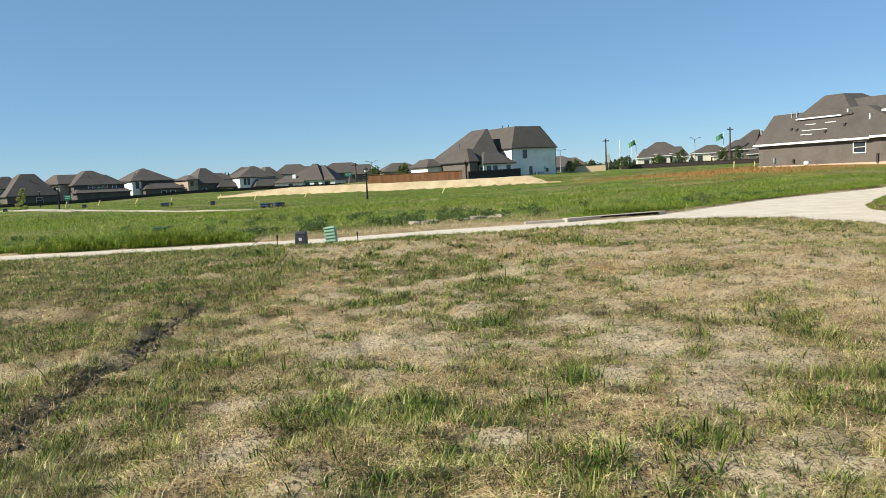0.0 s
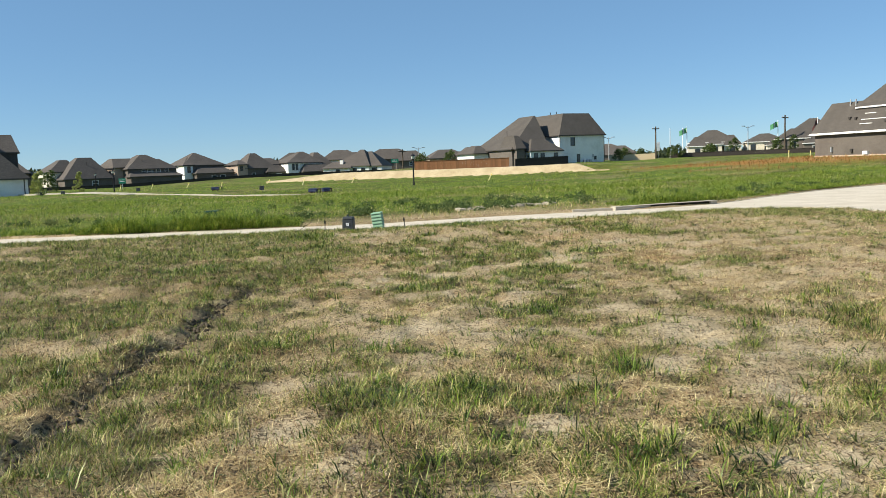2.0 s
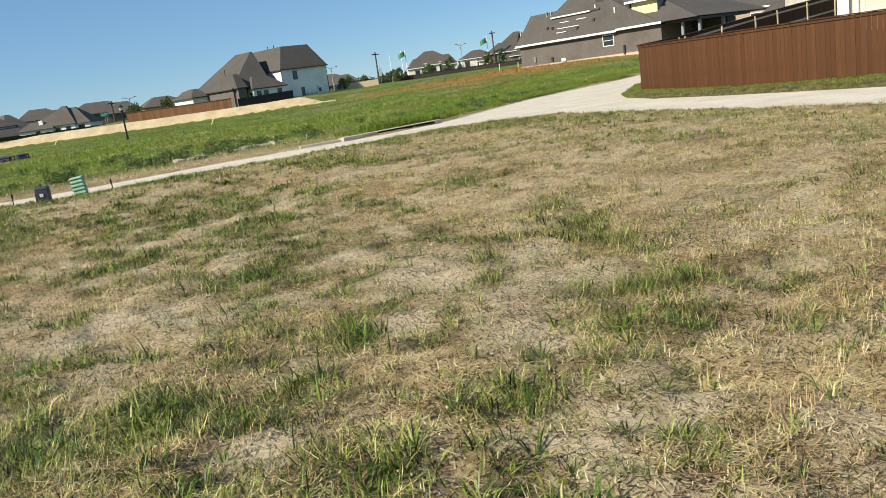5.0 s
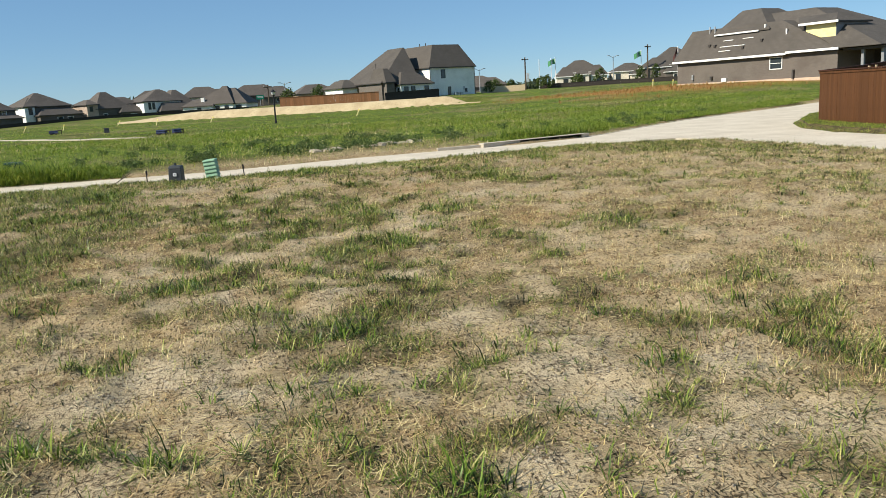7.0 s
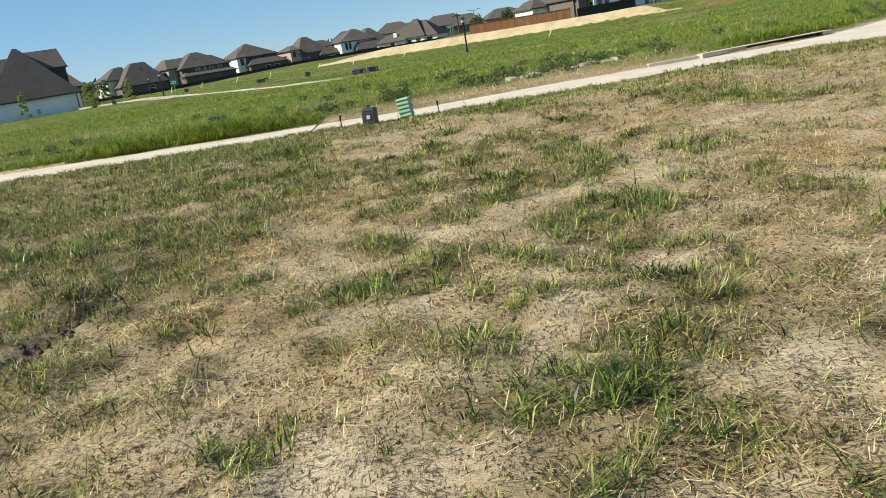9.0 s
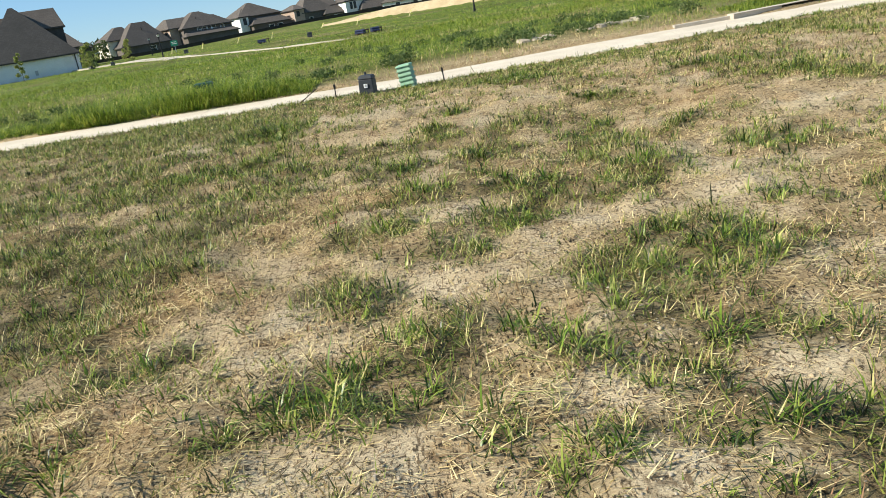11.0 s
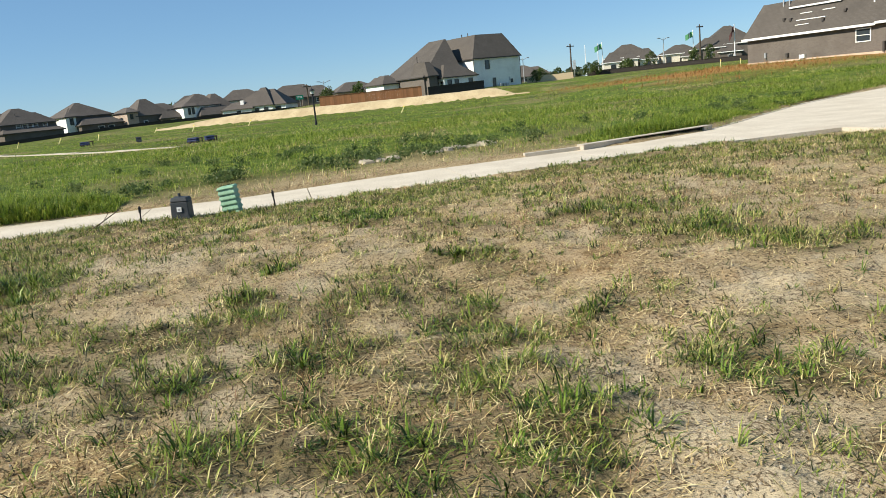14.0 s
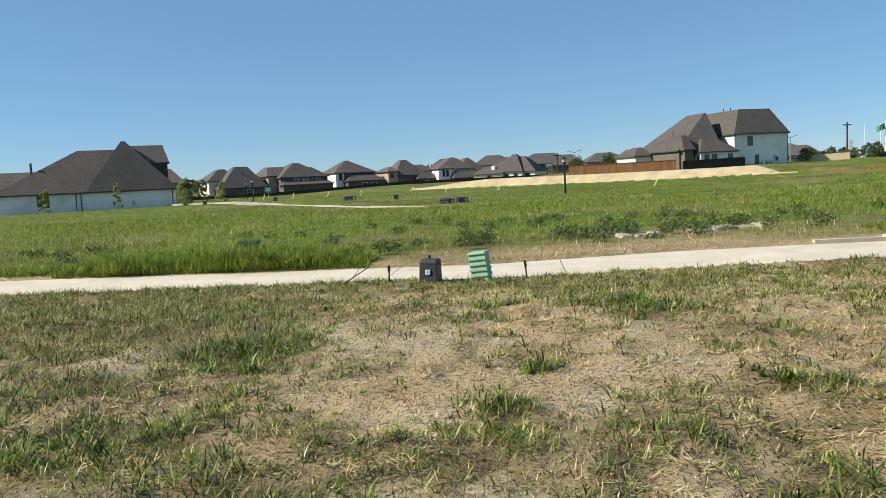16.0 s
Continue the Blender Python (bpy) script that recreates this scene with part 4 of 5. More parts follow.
    for x, y, yaw, w, eave, top, wm, label in (
            (-30.0, 272, 6, 16, 5.2, 8.6, M_WHITE_BRICK, "grey-roofed house behind the first row"),
            (-15.0, 276, 4, 15, 5.6, 9.0, M_CREAM, "grey-roofed house behind the first row"),
            (-1.0, 290, 3, 22, 5.4, 9.2, M_BRICK, "grey-roofed house behind the first row"),
            (19.0, 236, 8, 13, 4.4, 7.1, M_BRICK_TAN, "brown house roof seen over the board fence"),
            (30.0, 250, 8, 11, 4.6, 7.9, M_BRICK, "brown house with low roof far off"),
            (70.0, 262, -10, 15, 4.4, 6.6, M_BRICK, "far brown house with low roof"),
            (83.0, 300, -14, 18, 5.4, 8.4, M_BRICK_TAN, "far brick house among trees")):
        row_house(x, y, yaw, label, [((0, w, 0, 10, eave), wm, (w * 0.3, w * 0.62, 4, 6, top)), ((w * 0.55, w * 1.1, -2, 8, eave * 0.85), wm, (w * 0.75, w * 0.9, 2, 4, top * 0.9))],
                  [('f', 0, w * 0.3, eave - 2.0, 1.2, 1.3, T), ('f', -2, w * 0.8, eave - 2.6, 1.4, 1.3, T)])
    # the rows on the other side of the white house
    for x, y, yaw, label, wm, blocks in (
            (92.5, 221, -20, "cream stone house with brown gabled roofs", M_CREAM, ((0, 13, 0, 10, 6.0, 5.0, 7.6, 9.6), (-0.6, 4.4, -2.4, 8, 5.0, 1.4, 2.4, 7.8), (4.8, 8.4, -3.0, 6, 5.4, 6.4, 6.8, 7.4), (9.0, 13.6, -2.0, 8, 5.0, 10.6, 12.0, 8.0))),
            (106.5, 215, -20, "cream stone house with low brown roof", M_CREAM, ((0, 10.5, 0, 10, 5.6, 4.0, 6.4, 8.0), (5.0, 11.5, -2.4, 8, 4.6, 7.4, 9.0, 6.8))),
            (113.0, 205, -22, "brown brick house with steep shingle roof", M_BRICK, ((0, 14, 0, 11, 6.6, 6.0, 7.6, 11.4), (-2.4, 5.0, -1.4, 8, 6.0, 1.0, 2.4, 8.8), (3.6, 9.0, -2.8, 8, 4.6, 5.6, 6.8, 8.0))),
            (80.5, 88.0, -48, "tan brick house with dark pyramid roof", M_BRICK_TAN, ((0, 13, 0, 11, 5.0, 5.4, 7.2, 8.2), (7.6, 14.4, -2.4, 8, 4.0, 10.0, 12.0, 6.6))),
            (96.0, 82.0, -48, "brown house with pale fascia and grey roof", M_BRICK, ((0, 13, 0, 11, 6.0, 5.0, 7.4, 9.4), (7.6, 14.4, -2.4, 8, 4.6, 10.0, 12.0, 7.4)))):
        h = thing("house", pose(x, y, 0, 0, 0, yaw), label, "house", "far row of houses")
        for u0, u1, v0, v1, eave, r0, r1, top in blocks:
            m = (v0 + v1) / 2
            block(h, (u0, u1, v0, v1, -0.5, eave), wm, (r0, r1, m - 1.0, m + 1.0, top), M_SHINGLE, T, 0.35)
            window(h, 'f', v0, (u0 + u1) / 2, eave - 2.2, 1.2, 1.5, T if wm is not M_CREAM else D)
            if u1 - u0 > 9:
                window(h, 'f', v0, u0 + 1.6, eave - 2.2, 1.2, 1.5, D)


row_of_houses()


def corner_house():
    """The cream stone house that stands behind the board fence."""
    h = thing("house", pose(42.9, 39.0, 0, 0, 0, -42), "cream stone house with downpipes behind a board fence", "house")
    block(h, (0, 14, 0, 11, 0.5, 6.0), M_CREAM, (4, 10, 4, 7, 9.5), M_SHINGLE, M_TRIM, 0.5)
    part("pilaster", bevelled(boxes((1.5, 2.4, -0.35, 0.0, 0.5, 5.7)), 0.03), M_TRIM, h)
    part("pilaster", bevelled(boxes((3.3, 4.6, -0.6, 0.0, 0.5, 5.7)), 0.03), M_CREAM, h)
    for u in (0.7, 2.9):
        part("downpipe", rods(((u, -0.12, 0.5), (u, -0.12, 5.8), 0.08)), M_TRIM, h)
    window(h, 'f', 0, 5.8, 1.6, 1.8, 2.6, M_TRIM)


corner_house()


# ---- fences ----
def board_fence(pts, z_of, tall, mat, label, board=0.145, cap=True, rails=None, group=""):
    """Boards side by side along a line, with a kick board, a top cap, posts and rails."""
    f = thing("fence", pose(pts[0][0], pts[0][1], 0), label, "fence", group)
    ox, oy = pts[0]
    mesh = {}
    rng = random.Random(7)
    n_made = 0
    for a, b in zip(pts, pts[1:]):
        a, b = Vector((*a, 0)), Vector((*b, 0))
        L, d = (b - a).length, (b - a).normalized()
        yaw = math.atan2(d.y, d.x)
        n = max(1, int(L / board))
        w = L / n
        key = round(w, 3)
        if key not in mesh:
            mesh[key] = []
            for k in range(4):
                bm = boxes((0.002, w - 0.002, -0.011, 0.011, 0.0, tall - 0.01 * k))
                me = bpy.data.meshes.new("board")
                bmesh.ops.recalc_face_normals(bm, faces=bm.faces)
                bm.to_mesh(me), bm.free()
                me.materials.append(mat)
                mesh[key].append(me)
        for i in range(n):
            p = a + d * (w * i)
            ob = new("board", rng.choice(mesh[key]))
            ob.parent = f
            off = rng.uniform(-0.004, 0.004)
            ob.matrix_local = Matrix.Translation((p.x - ox - d.y * off, p.y - oy + d.x * off, z_of(p.x, p.y))) @ Matrix.Rotation(yaw, 4, 'Z')
        za, zb = z_of(a.x, a.y), z_of(b.x, b.y)

        def beam(nm, s, zz, hw, hh, m):
            bm = bmesh.new()
            v = []
            for q, z in ((a, za), (b, zb)):
                c = Vector((q.x - ox - d.y * s, q.y - oy + d.x * s, z + zz))
                nrm = Vector((-d.y, d.x, 0))
                v.append([bm.verts.new(c + nrm * i * hw + Vector((0, 0, j * hh))) for i, j in ((-1, -1), (1, -1), (1, 1), (-1, 1))])
            for i in range(4):
                j = (i + 1) % 4
                bm.faces.new((v[0][i], v[0][j], v[1][j], v[1][i]))
            bm.faces.new(v[0]), bm.faces.new(v[1])
            part(nm, bm, m, f)
        if cap:
            beam("cap", 0, tall + 0.018, 0.085, 0.018, M_FENCE_CAP if mat is M_FENCE else mat)
            beam("trim_board", 0.034, tall - 0.05, 0.012, 0.045, mat)
            beam("trim_board", -0.034, tall - 0.05, 0.012, 0.045, mat)
        if rails:
            for zz in (0.3, tall * 0.55, tall - 0.18):
                beam("rail", rails * 0.05, zz, 0.02, 0.045, M_RAIL)
            for s in np.arange(0.05, L, 3.0):
                p = a + d * float(s)
                q = Vector((p.x - ox - d.y * rails * 0.1, p.y - oy + d.x * rails * 0.1, z_of(p.x, p.y)))
                part("post", boxes((q.x - 0.035, q.x + 0.035, q.y - 0.035, q.y + 0.035, q.z, q.z + tall - 0.02)), M_RAIL, f)
    return f


board_fence([(22.85, 30.4), (21.95, 26.6), (21.5, 23.4), (21.65, 21.2), (22.3, 19.4), (23.6, 17.4), (26.0, 15.0)], lambda x, y: 0.165, 1.87, M_FENCE, "tall red-brown stained board fence with top cap")
board_fence([(22.95, 30.5), (26.3, 31.5), (34.2, 33.4), (40.5, 34.8)], lambda x, y: float(np.interp(x, [22.9, 26.3, 34.2, 40.5], [0.165, 0.32, 1.0, 1.5])), 1.87, M_FENCE, "red-brown board fence showing its pine rails and posts", rails=-1)
board_fence([(9.2, 153.8), (18, 152.6), (27.2, 151.4)], lambda x, y: float(height(x, y)) - 0.05, 2.0, M_FENCE_FAR, "weathered brown board fence on top of the bank", board=0.3)
board_fence([(28.6, 152.6), (34.0, 154.2), (40.0, 156.2)], lambda x, y: float(height(x, y)) - 0.05, 1.7, M_FENCE_DARK, "low wooden fence before the white house, coloured as shaded", board=0.3)
board_fence([(72, 184), (90, 178), (106, 171), (118, 163)], lambda x, y: float(height(x, y)) - 0.1, 1.1, M_FENCE_DARK, "long dark fence behind the rusty weeds", board=0.5)
board_fence([(98, 152), (112, 143)], lambda x, y: float(height(x, y)) - 0.1, 1.7, M_RAIL, "raw pale timber fence beside the brick house", board=0.4, cap=False)
board_fence([(53.5, 172), (63, 170)], lambda x, y: float(height(x, y)), 1.3, M_RAIL, "low pale timber fence beside the white house", board=0.4, cap=False)


# added boards, no fence known here: a dark band for shaded house walls
board_fence([(-98, 184), (-78, 189), (-60, 194), (-46, 203), (-28, 214), (-8, 220), (10, 222)], lambda x, y: float(height(x, y)) - 0.1, 0.8, M_FENCE_DARK, "added dark board strip for the shaded walls of the far row", board=0.6)


# ---- straw-covered bank ----
def straw_bank():
    a, b = Vector((*BANK_A, 0)), Vector((*BANK_B, 0))
    d = (b - a).normalized()
    nrm = Vector((-d.y, d.x, 0))
    if nrm.y < 0:
        nrm = -nrm
    n, m = 120, 7
    co, quads = [], []
    for i in range(n + 1):
        k = i / n
        for j in range(m):
            s = -0.4 + 3.4 * j / (m - 1) * (1 - 0.9 * float(smooth(0.88, 1.0, k))) + 0.35 * float(value_noise(np.array(k * 67.0), np.array(j * 0.0), 2.0, 41))
            p = a + d * ((b - a).length * k) + nrm * s
            co.append((p.x, p.y, float(height(p.x, p.y)) + (0.28 - 0.3 * float(smooth(0.9, 1.0, k)) if 1 < j < m - 1 else (0.16 if j == 1 else -0.25)) + 0.06 * float(value_noise(np.array(p.x), np.array(p.y * 3), 0.9, 42))))
    for i in range(n):
        for j in range(m - 1):
            q = i * m + j
            quads.append((q, q + m, q + m + 1, q + 1))
    me = raw_mesh("embankment", np.array(co), [np.array(quads)], M_STRAW_BANK)
    tagged(new("embankment", me), "long low bank covered with pale straw matting", "embankment", "", "structure")


straw_bank()


# ---- small things by the lane ----
def black_pedestal():
    t = thing("utility_box", pose(-0.98, 26.62, 0.03, 0, 1.5, -12), "charcoal plastic utility box with pale label at lane edge", "utility box")
    part("body", bevelled(boxes((-0.18, 0.18, -0.16, 0.16, 0.0, 0.36, 0.01)), 0.015), M_BOX_BLACK, t)
    part("skirt", bevelled(boxes((-0.195, 0.195, -0.175, 0.175, -0.06, 0.05)), 0.012), M_BOX_BLACK, t)
    part("lid", bevelled(boxes((-0.182, 0.182, -0.162, 0.162, 0.365, 0.45, 0.03)), 0.02), M_BOX_BLACK, t)
    part("knob", rods(((-0.02, 0.0, 0.46), (-0.02, 0.0, 0.52), 0.03)), M_BOX_BLACK, t)
    part("label_plate", boxes((-0.045, 0.045, -0.178, -0.158, 0.17, 0.26)), M_LABEL, t, "pale square label")
    part("label_mark", boxes((-0.02, 0.02, -0.1815, -0.177, 0.195, 0.235)), M_STEEL, t, "grey unreadable mark")


def green_pedestal():
    t = thing("utility_box", pose(0.0, 26.66, 0.0, 2, -6, -14), "pale green ribbed plastic pedestal leaning at lane edge", "utility box")
    for i in range(5):
        z = 0.015 + 0.105 * i
        bm = bmesh.new()
        box(bm, -0.172, 0.172, -0.155, 0.155, z, z + 0.018)
        box(bm, -0.172, 0.172, -0.155, 0.155, z + 0.018, z + 0.07, 0.018)
        box(bm, -0.154, 0.154, -0.137, 0.137, z + 0.07, z + 0.106)
        part("louvre", bm, M_BOX_GREEN, t)
    part("cap", bevelled(boxes((-0.19, 0.19, -0.165, 0.165, 0.54, 0.585, 0.03)), 0.018), M_BOX_GREEN, t)
    part("base", boxes((-0.18, 0.18, -0.145, 0.145, -0.08, 0.02)), M_BOX_GREEN, t)


def small_stake(x, y, tall, tilt):
    t = thing("marker_stake", pose(x, y, float(height(x, y)) - 0.03, 0, tilt, 0), "short dark metal marker stake in the verge", "stake", "marker stakes")
    part("shaft", rods(((0, 0, 0), (0, 0, tall), 0.015, 0.012)), M_BLACK, t)
    part("head", bevelled(boxes((-0.024, 0.024, -0.022, 0.022, tall - 0.13, tall - 0.02)), 0.008), M_BLACK, t)


black_pedestal()
green_pedestal()
small_stake(-1.72, 26.3, 0.36, 2)
small_stake(0.83, 26.68, 0.36, -4)
stick = thing("stick", pose(-2.55, 25.95, 0.12, 0, 72, 58), "thin dark stick leaning over the lane edge", "stick")
part("shaft", rods(((0, 0, -0.05), (0, 0, 0.8), 0.014, 0.008)), M_WOODPOLE, stick)
part("twig", rods(((0, 0, 0.35), (-0.05, 0.08, 0.62), 0.008, 0.005)), M_WOODPOLE, stick)
M_BOX_DKGREEN = mottled("dark_green_plastic", (0.01, 0.05, 0.035), (0.02, 0.07, 0.05), 5, 60, 0.6)
gbox = thing("utility_box", pose(-6.2, 31.5, float(height(-6.2, 31.5)), 0, 0, 10), "dark green utility box half hidden in tall grass", "utility box")
part("body", bevelled(boxes((-0.25, 0.25, -0.2, 0.2, 0, 0.45, 0.015)), 0.02), M_BOX_DKGREEN, gbox)
part("lid", bevelled(boxes((-0.28, 0.28, -0.23, 0.23, 0.45, 0.53, 0.03)), 0.02), M_BOX_DKGREEN, gbox)
scrap = thing("flag_scrap", pose(-0.16, 13.25, float(height(-0.16, 13.25)), 0, 0, 20), "small red plastic flag scrap lying in the grass", "litter")
bm = bmesh.new()
vs = [[bm.verts.new((0.014 * i - 0.028, 0.013 * j - 0.013, 0.006 * math.sin(i * 1.7 + j) + s)) for i in range(5) for j in range(3)] for s in (0.008, 0.010)]
for v in vs:
    for i in range(4):
        for j in range(2):
            bm.faces.new((v[i * 3 + j], v[i * 3 + 3 + j], v[i * 3 + 4 + j], v[i * 3 + 1 + j]))
part("scrap", bm, M_FLAG_R, scrap)


# ---- broken slabs in the weeds beyond the lane ----
M_CHUNK = mottled("dusty_concrete", (0.27, 0.23, 0.17), (0.40, 0.35, 0.27), 4, 30, 0.95, 0, 0.4)


def rubble(x, y, w, d, yaw, label):
    t = new("rubble_slab")
    t.matrix_world = pose(x, y, float(height(x, y)) - 0.05, 2, -3, yaw)
    tagged(t, label, "rubble", "broken slabs")
    rng = random.Random(int(x * 100))
    n = 3
    for i in range(n):
        bm = boxes((-w / 2 + w * i / n + 0.03, -w / 2 + w * (i + 1) / n - 0.03, -d / 2 + rng.uniform(0, 0.15), d / 2 - rng.uniform(0, 0.15), 0, 0.13 + rng.uniform(-0.04, 0.05), 0.05))
        part("chunk", bevelled(bm, 0.03), M_CHUNK, t)


rubble(4.0, 34.3, 1.3, 0.8, 12, "pale broken concrete chunks lying among weeds")
rubble(6.0, 35.3, 1.0, 0.7, 20, "pale concrete chunk lying among weeds")
rubble(7.3, 36.0, 1.7, 0.8, 14, "long pale concrete slab lying among weeds")


# ---- posts, lamps, flags ----
def street_lamp(x, y, tall, z=None):
    z = float(height(x, y)) - 0.05 if z is None else z
    t = thing("street_lamp", pose(x, y, z), "black metal post lamp with glass lantern in the field", "street lamp", "post lamps")
    s = tall / 3.5
    part("base", rods(((0, 0, 0), (0, 0, 0.5 * s), 0.15 * s, 0.10 * s, 10)), M_BLACK, t)
    part("post", rods(((0, 0, 0.5 * s), (0, 0, 2.85 * s), 0.085 * s, 0.075 * s, 10)), M_BLACK, t)
    part("collar", rods(((0, 0, 2.8 * s), (0, 0, 2.92 * s), 0.12 * s, 0.16 * s, 10)), M_BLACK, t)
    part("lantern", rods(((0, 0, 2.92 * s), (0, 0, 3.2 * s), 0.16 * s, 0.22 * s, 6)), M_LAMPGLASS, t, "pale lantern glass")
    part("cap", rods(((0, 0, 3.2 * s), (0, 0, 3.38 * s), 0.28 * s, 0.08 * s, 8)), M_BLACK, t)
    part("finial", rods(((0, 0, 3.38 * s), (0, 0, 3.52 * s), 0.03 * s, 0.012 * s, 6)), M_BLACK, t)


street_lamp(4.73, 84.8, 3.5, 0.0)
street_lamp(-35.3, 115.8, 3.55, -0.25)
street_lamp(-54.5, 167.5, 3.6)


def utility_pole(x, y, top):
    z = float(height(x, y)) - 0.3
    t = thing("utility_pole", pose(x, y, z, 0, 0, 25), "dark wooden utility pole with crossarm", "utility pole", "utility poles")
    L = top - z
    part("pole", rods(((0, 0, 0), (0, 0, L), 0.24, 0.17)), M_WOODPOLE, t)
    part("crossarm", boxes((-1.3, 1.3, -0.09, 0.09, L - 0.75, L - 0.5)), M_WOODPOLE, t)
    for u in (-1.1, 1.1):
        part("insulator", rods(((u, 0, L - 0.5), (u, 0, L - 0.2), 0.1, 0.07)), M_STEEL, t)


def twin_light(x, y, top):
    z = float(height(x, y)) - 0.3
    t = thing("street_light", pose(x, y, z, 0, 0, 10), "tall grey steel street light with two arms", "street light", "tall street lights")
    L = top - z
    part("pole", rods(((0, 0, 0), (0, 0, L), 0.14, 0.09)), M_STEEL, t)
    for s in (-1, 1):
        part("arm", rods(((0, 0, L - 0.5), (s * 1.2, 0, L), 0.07, 0.06)), M_STEEL, t)
        part("light_head", bevelled(boxes((s * 1.5 - 0.4, s * 1.5 + 0.4, -0.17, 0.17, L - 0.05, L + 0.13)), 0.04), M_STEEL, t)


def flagpole(x, y, top, cloth, label, size=(2.2, 1.4), sag=0.8, second=None):
    z = float(height(x, y)) - 0.3
    t = thing("flagpole", pose(x, y, z, 0, 0, 8), label, "flagpole", "flagpoles")
    L = top - z
    part("pole", rods(((0, 0, 0), (0, 0, L), 0.12, 0.08)), M_WHITE_POLE, t)
    part("ball", rods(((0, 0, L), (0, 0, L + 0.2), 0.12, 0.05)), M_WHITE_POLE, t)
    if cloth is None:
        return
    for k, (m, f0, f1) in enumerate(((cloth, 0.0, 1.0),) if second is None else ((cloth, 0.0, 0.36), (second, 0.36, 0.64), (cloth, 0.64, 1.0))):
        bm = bmesh.new()
        n = 9
        cols = []
        for i in range(n):
            f = f0 + (f1 - f0) * i / (n - 1)
            u = -f * size[0]
            w = 0.22 * math.sin(f * 7.0)
            zz = L - 0.25 - sag * f * f
            cols.append([bm.verts.new((u, w + o, zz - q * size[1])) for o in (0, 0.03) for q in (0, 0.5, 1)])
        for c, e in zip(cols, cols[1:]):
            for i in (0, 1, 3, 4):
                bm.faces.new((c[i], c[i + 1], e[i + 1], e[i]))
        part("flag", bm, m, t)


utility_pole(80.6, 216.3, 10.9)
utility_pole(110.7, 202.5, 12.2)
utility_pole(10.7, 230.8, 7.4)
twin_light(102.6, 206.7, 9.8)
twin_light(68.5, 220.5, 8.5)
twin_light(15.3, 230.5, 7.7)
flagpole(84.2, 214.9, 10.0, None, "bare white flagpole beyond the field")
flagpole(87.2, 213.5, 10.0, None, "bare white flagpole beyond the field")
flagpole(88.3, 213.2, 10.3, M_FLAG_G, "white flagpole with green and white flag", second=M_FLAG_W)
flagpole(109.2, 203.3, 10.8, M_FLAG_G, "white flagpole with green flag", second=M_FLAG_W)
flagpole(102.2, 173.0, 9.8, M_FLAG_DARK, "white flagpole with drooping dark maroon flag", (1.3, 1.2), 2.0)


def survey_stake(x, y, tilt, yaw):
    z = float(height(x, y)) - 0.1
    t = thing("survey_stake", pose(x, y, z, 0, tilt, yaw - 35), "pale leaning wooden survey lath in the field", "stake", "survey stakes")
    part("lath", boxes((-0.05, 0.05, -0.02, 0.02, 0, 1.1)), M_STAKE, t)
    part("ribbon", boxes((-0.065, 0.065, -0.035, 0.035, 0.85, 0.97)), M_YELLOW, t, "yellow ribbon")


for x, y, tilt, yaw in ((-33.5, 128, 30, 0), (-27.5, 125, 34, 10), (-21.5, 120, 28, -10), (-40, 134, 24, 5), (-9.5, 118, 26, 0), (-2.4, 116, 34, 10), (14.4, 96, 30, 0), (-17, 138, 40, 0), (-46, 120, -20, 0)):
    survey_stake(x, y, tilt, yaw)


def pipe_stack(x, y, yaw, s):
    t = thing("pipe_stack", pose(x, y, float(height(x, y)), 0, 0, yaw), "blue plastic pipes stacked on low timber blocks", "pipe stack", "pipe stacks")
    for u in (-0.6, 0.6):
        part("timber_block", bevelled(boxes((u * s - 0.12, u * s + 0.12, -0.5, 0.5, 0.0, 0.35 * s)), 0.02), M_WOODPOLE, t)
    for i in range(5):
        for j in range(2):
            bm = bmesh.new()
            rod(bm, (-1.1 * s, -0.35 + 0.17 * i + 0.06 * j, 0.45 * s + 0.16 * j), (0.9 * s, -0.35 + 0.17 * i + 0.06 * j, 0.47 * s + 0.16 * j), 0.08, None, 8)
            part("pipe", bm, M_BLUE, t)
    part("bar", rods(((-0.2 * s, 0, 0.95 * s), (1.9 * s, 0.1, 1.0 * s), 0.05)), M_WOODPOLE, t)
    part("upright", rods(((1.7 * s, 0.1, 0), (1.7 * s, 0.1, 1.1 * s), 0.05)), M_WOODPOLE, t)


pipe_stack(-4.9, 71.0, -10, 0.34)
pipe_stack(-3.9, 73.0, 15, 0.3)
pipe_stack(-18.0, 97.0, 5, 0.42)
for x, y in ((-12, 92), (-31, 112), (-43, 118), (-47, 121)):
    b = thing("utility_box", pose(x, y, float(height(x, y))), "small dark utility box standing in the field", "utility box", "field utility boxes")
    part("body", bevelled(boxes((-0.25, 0.25, -0.2, 0.2, 0, 0.42, 0.03)), 0.03), M_BOX_BLACK, b)
    part("lid", bevelled(boxes((-0.28, 0.28, -0.23, 0.23, 0.42, 0.5, 0.04)), 0.03), M_BOX_BLACK, b)


def sign_post(x, y, z0, tall, w, hh, mat, label, post=None):
    t = thing("sign", pose(x, y, z0), label, "sign")
    part("post", rods(((0, 0, 0), (0, 0, tall), 0.05)), post or M_STEEL, t)
    part("board", bevelled(boxes((-w / 2, w / 2, -0.07, -0.05, tall - hh, tall)), 0.008, 1), mat, t)
    for k in (0.3, 0.6):
        part("text_bar", boxes((-w * 0.35, w * 0.35, -0.078, -0.071, tall - hh * k - 0.05 * hh, tall - hh * k + 0.05 * hh)), M_LABEL if mat is not M_LABEL else M_STEEL, t)


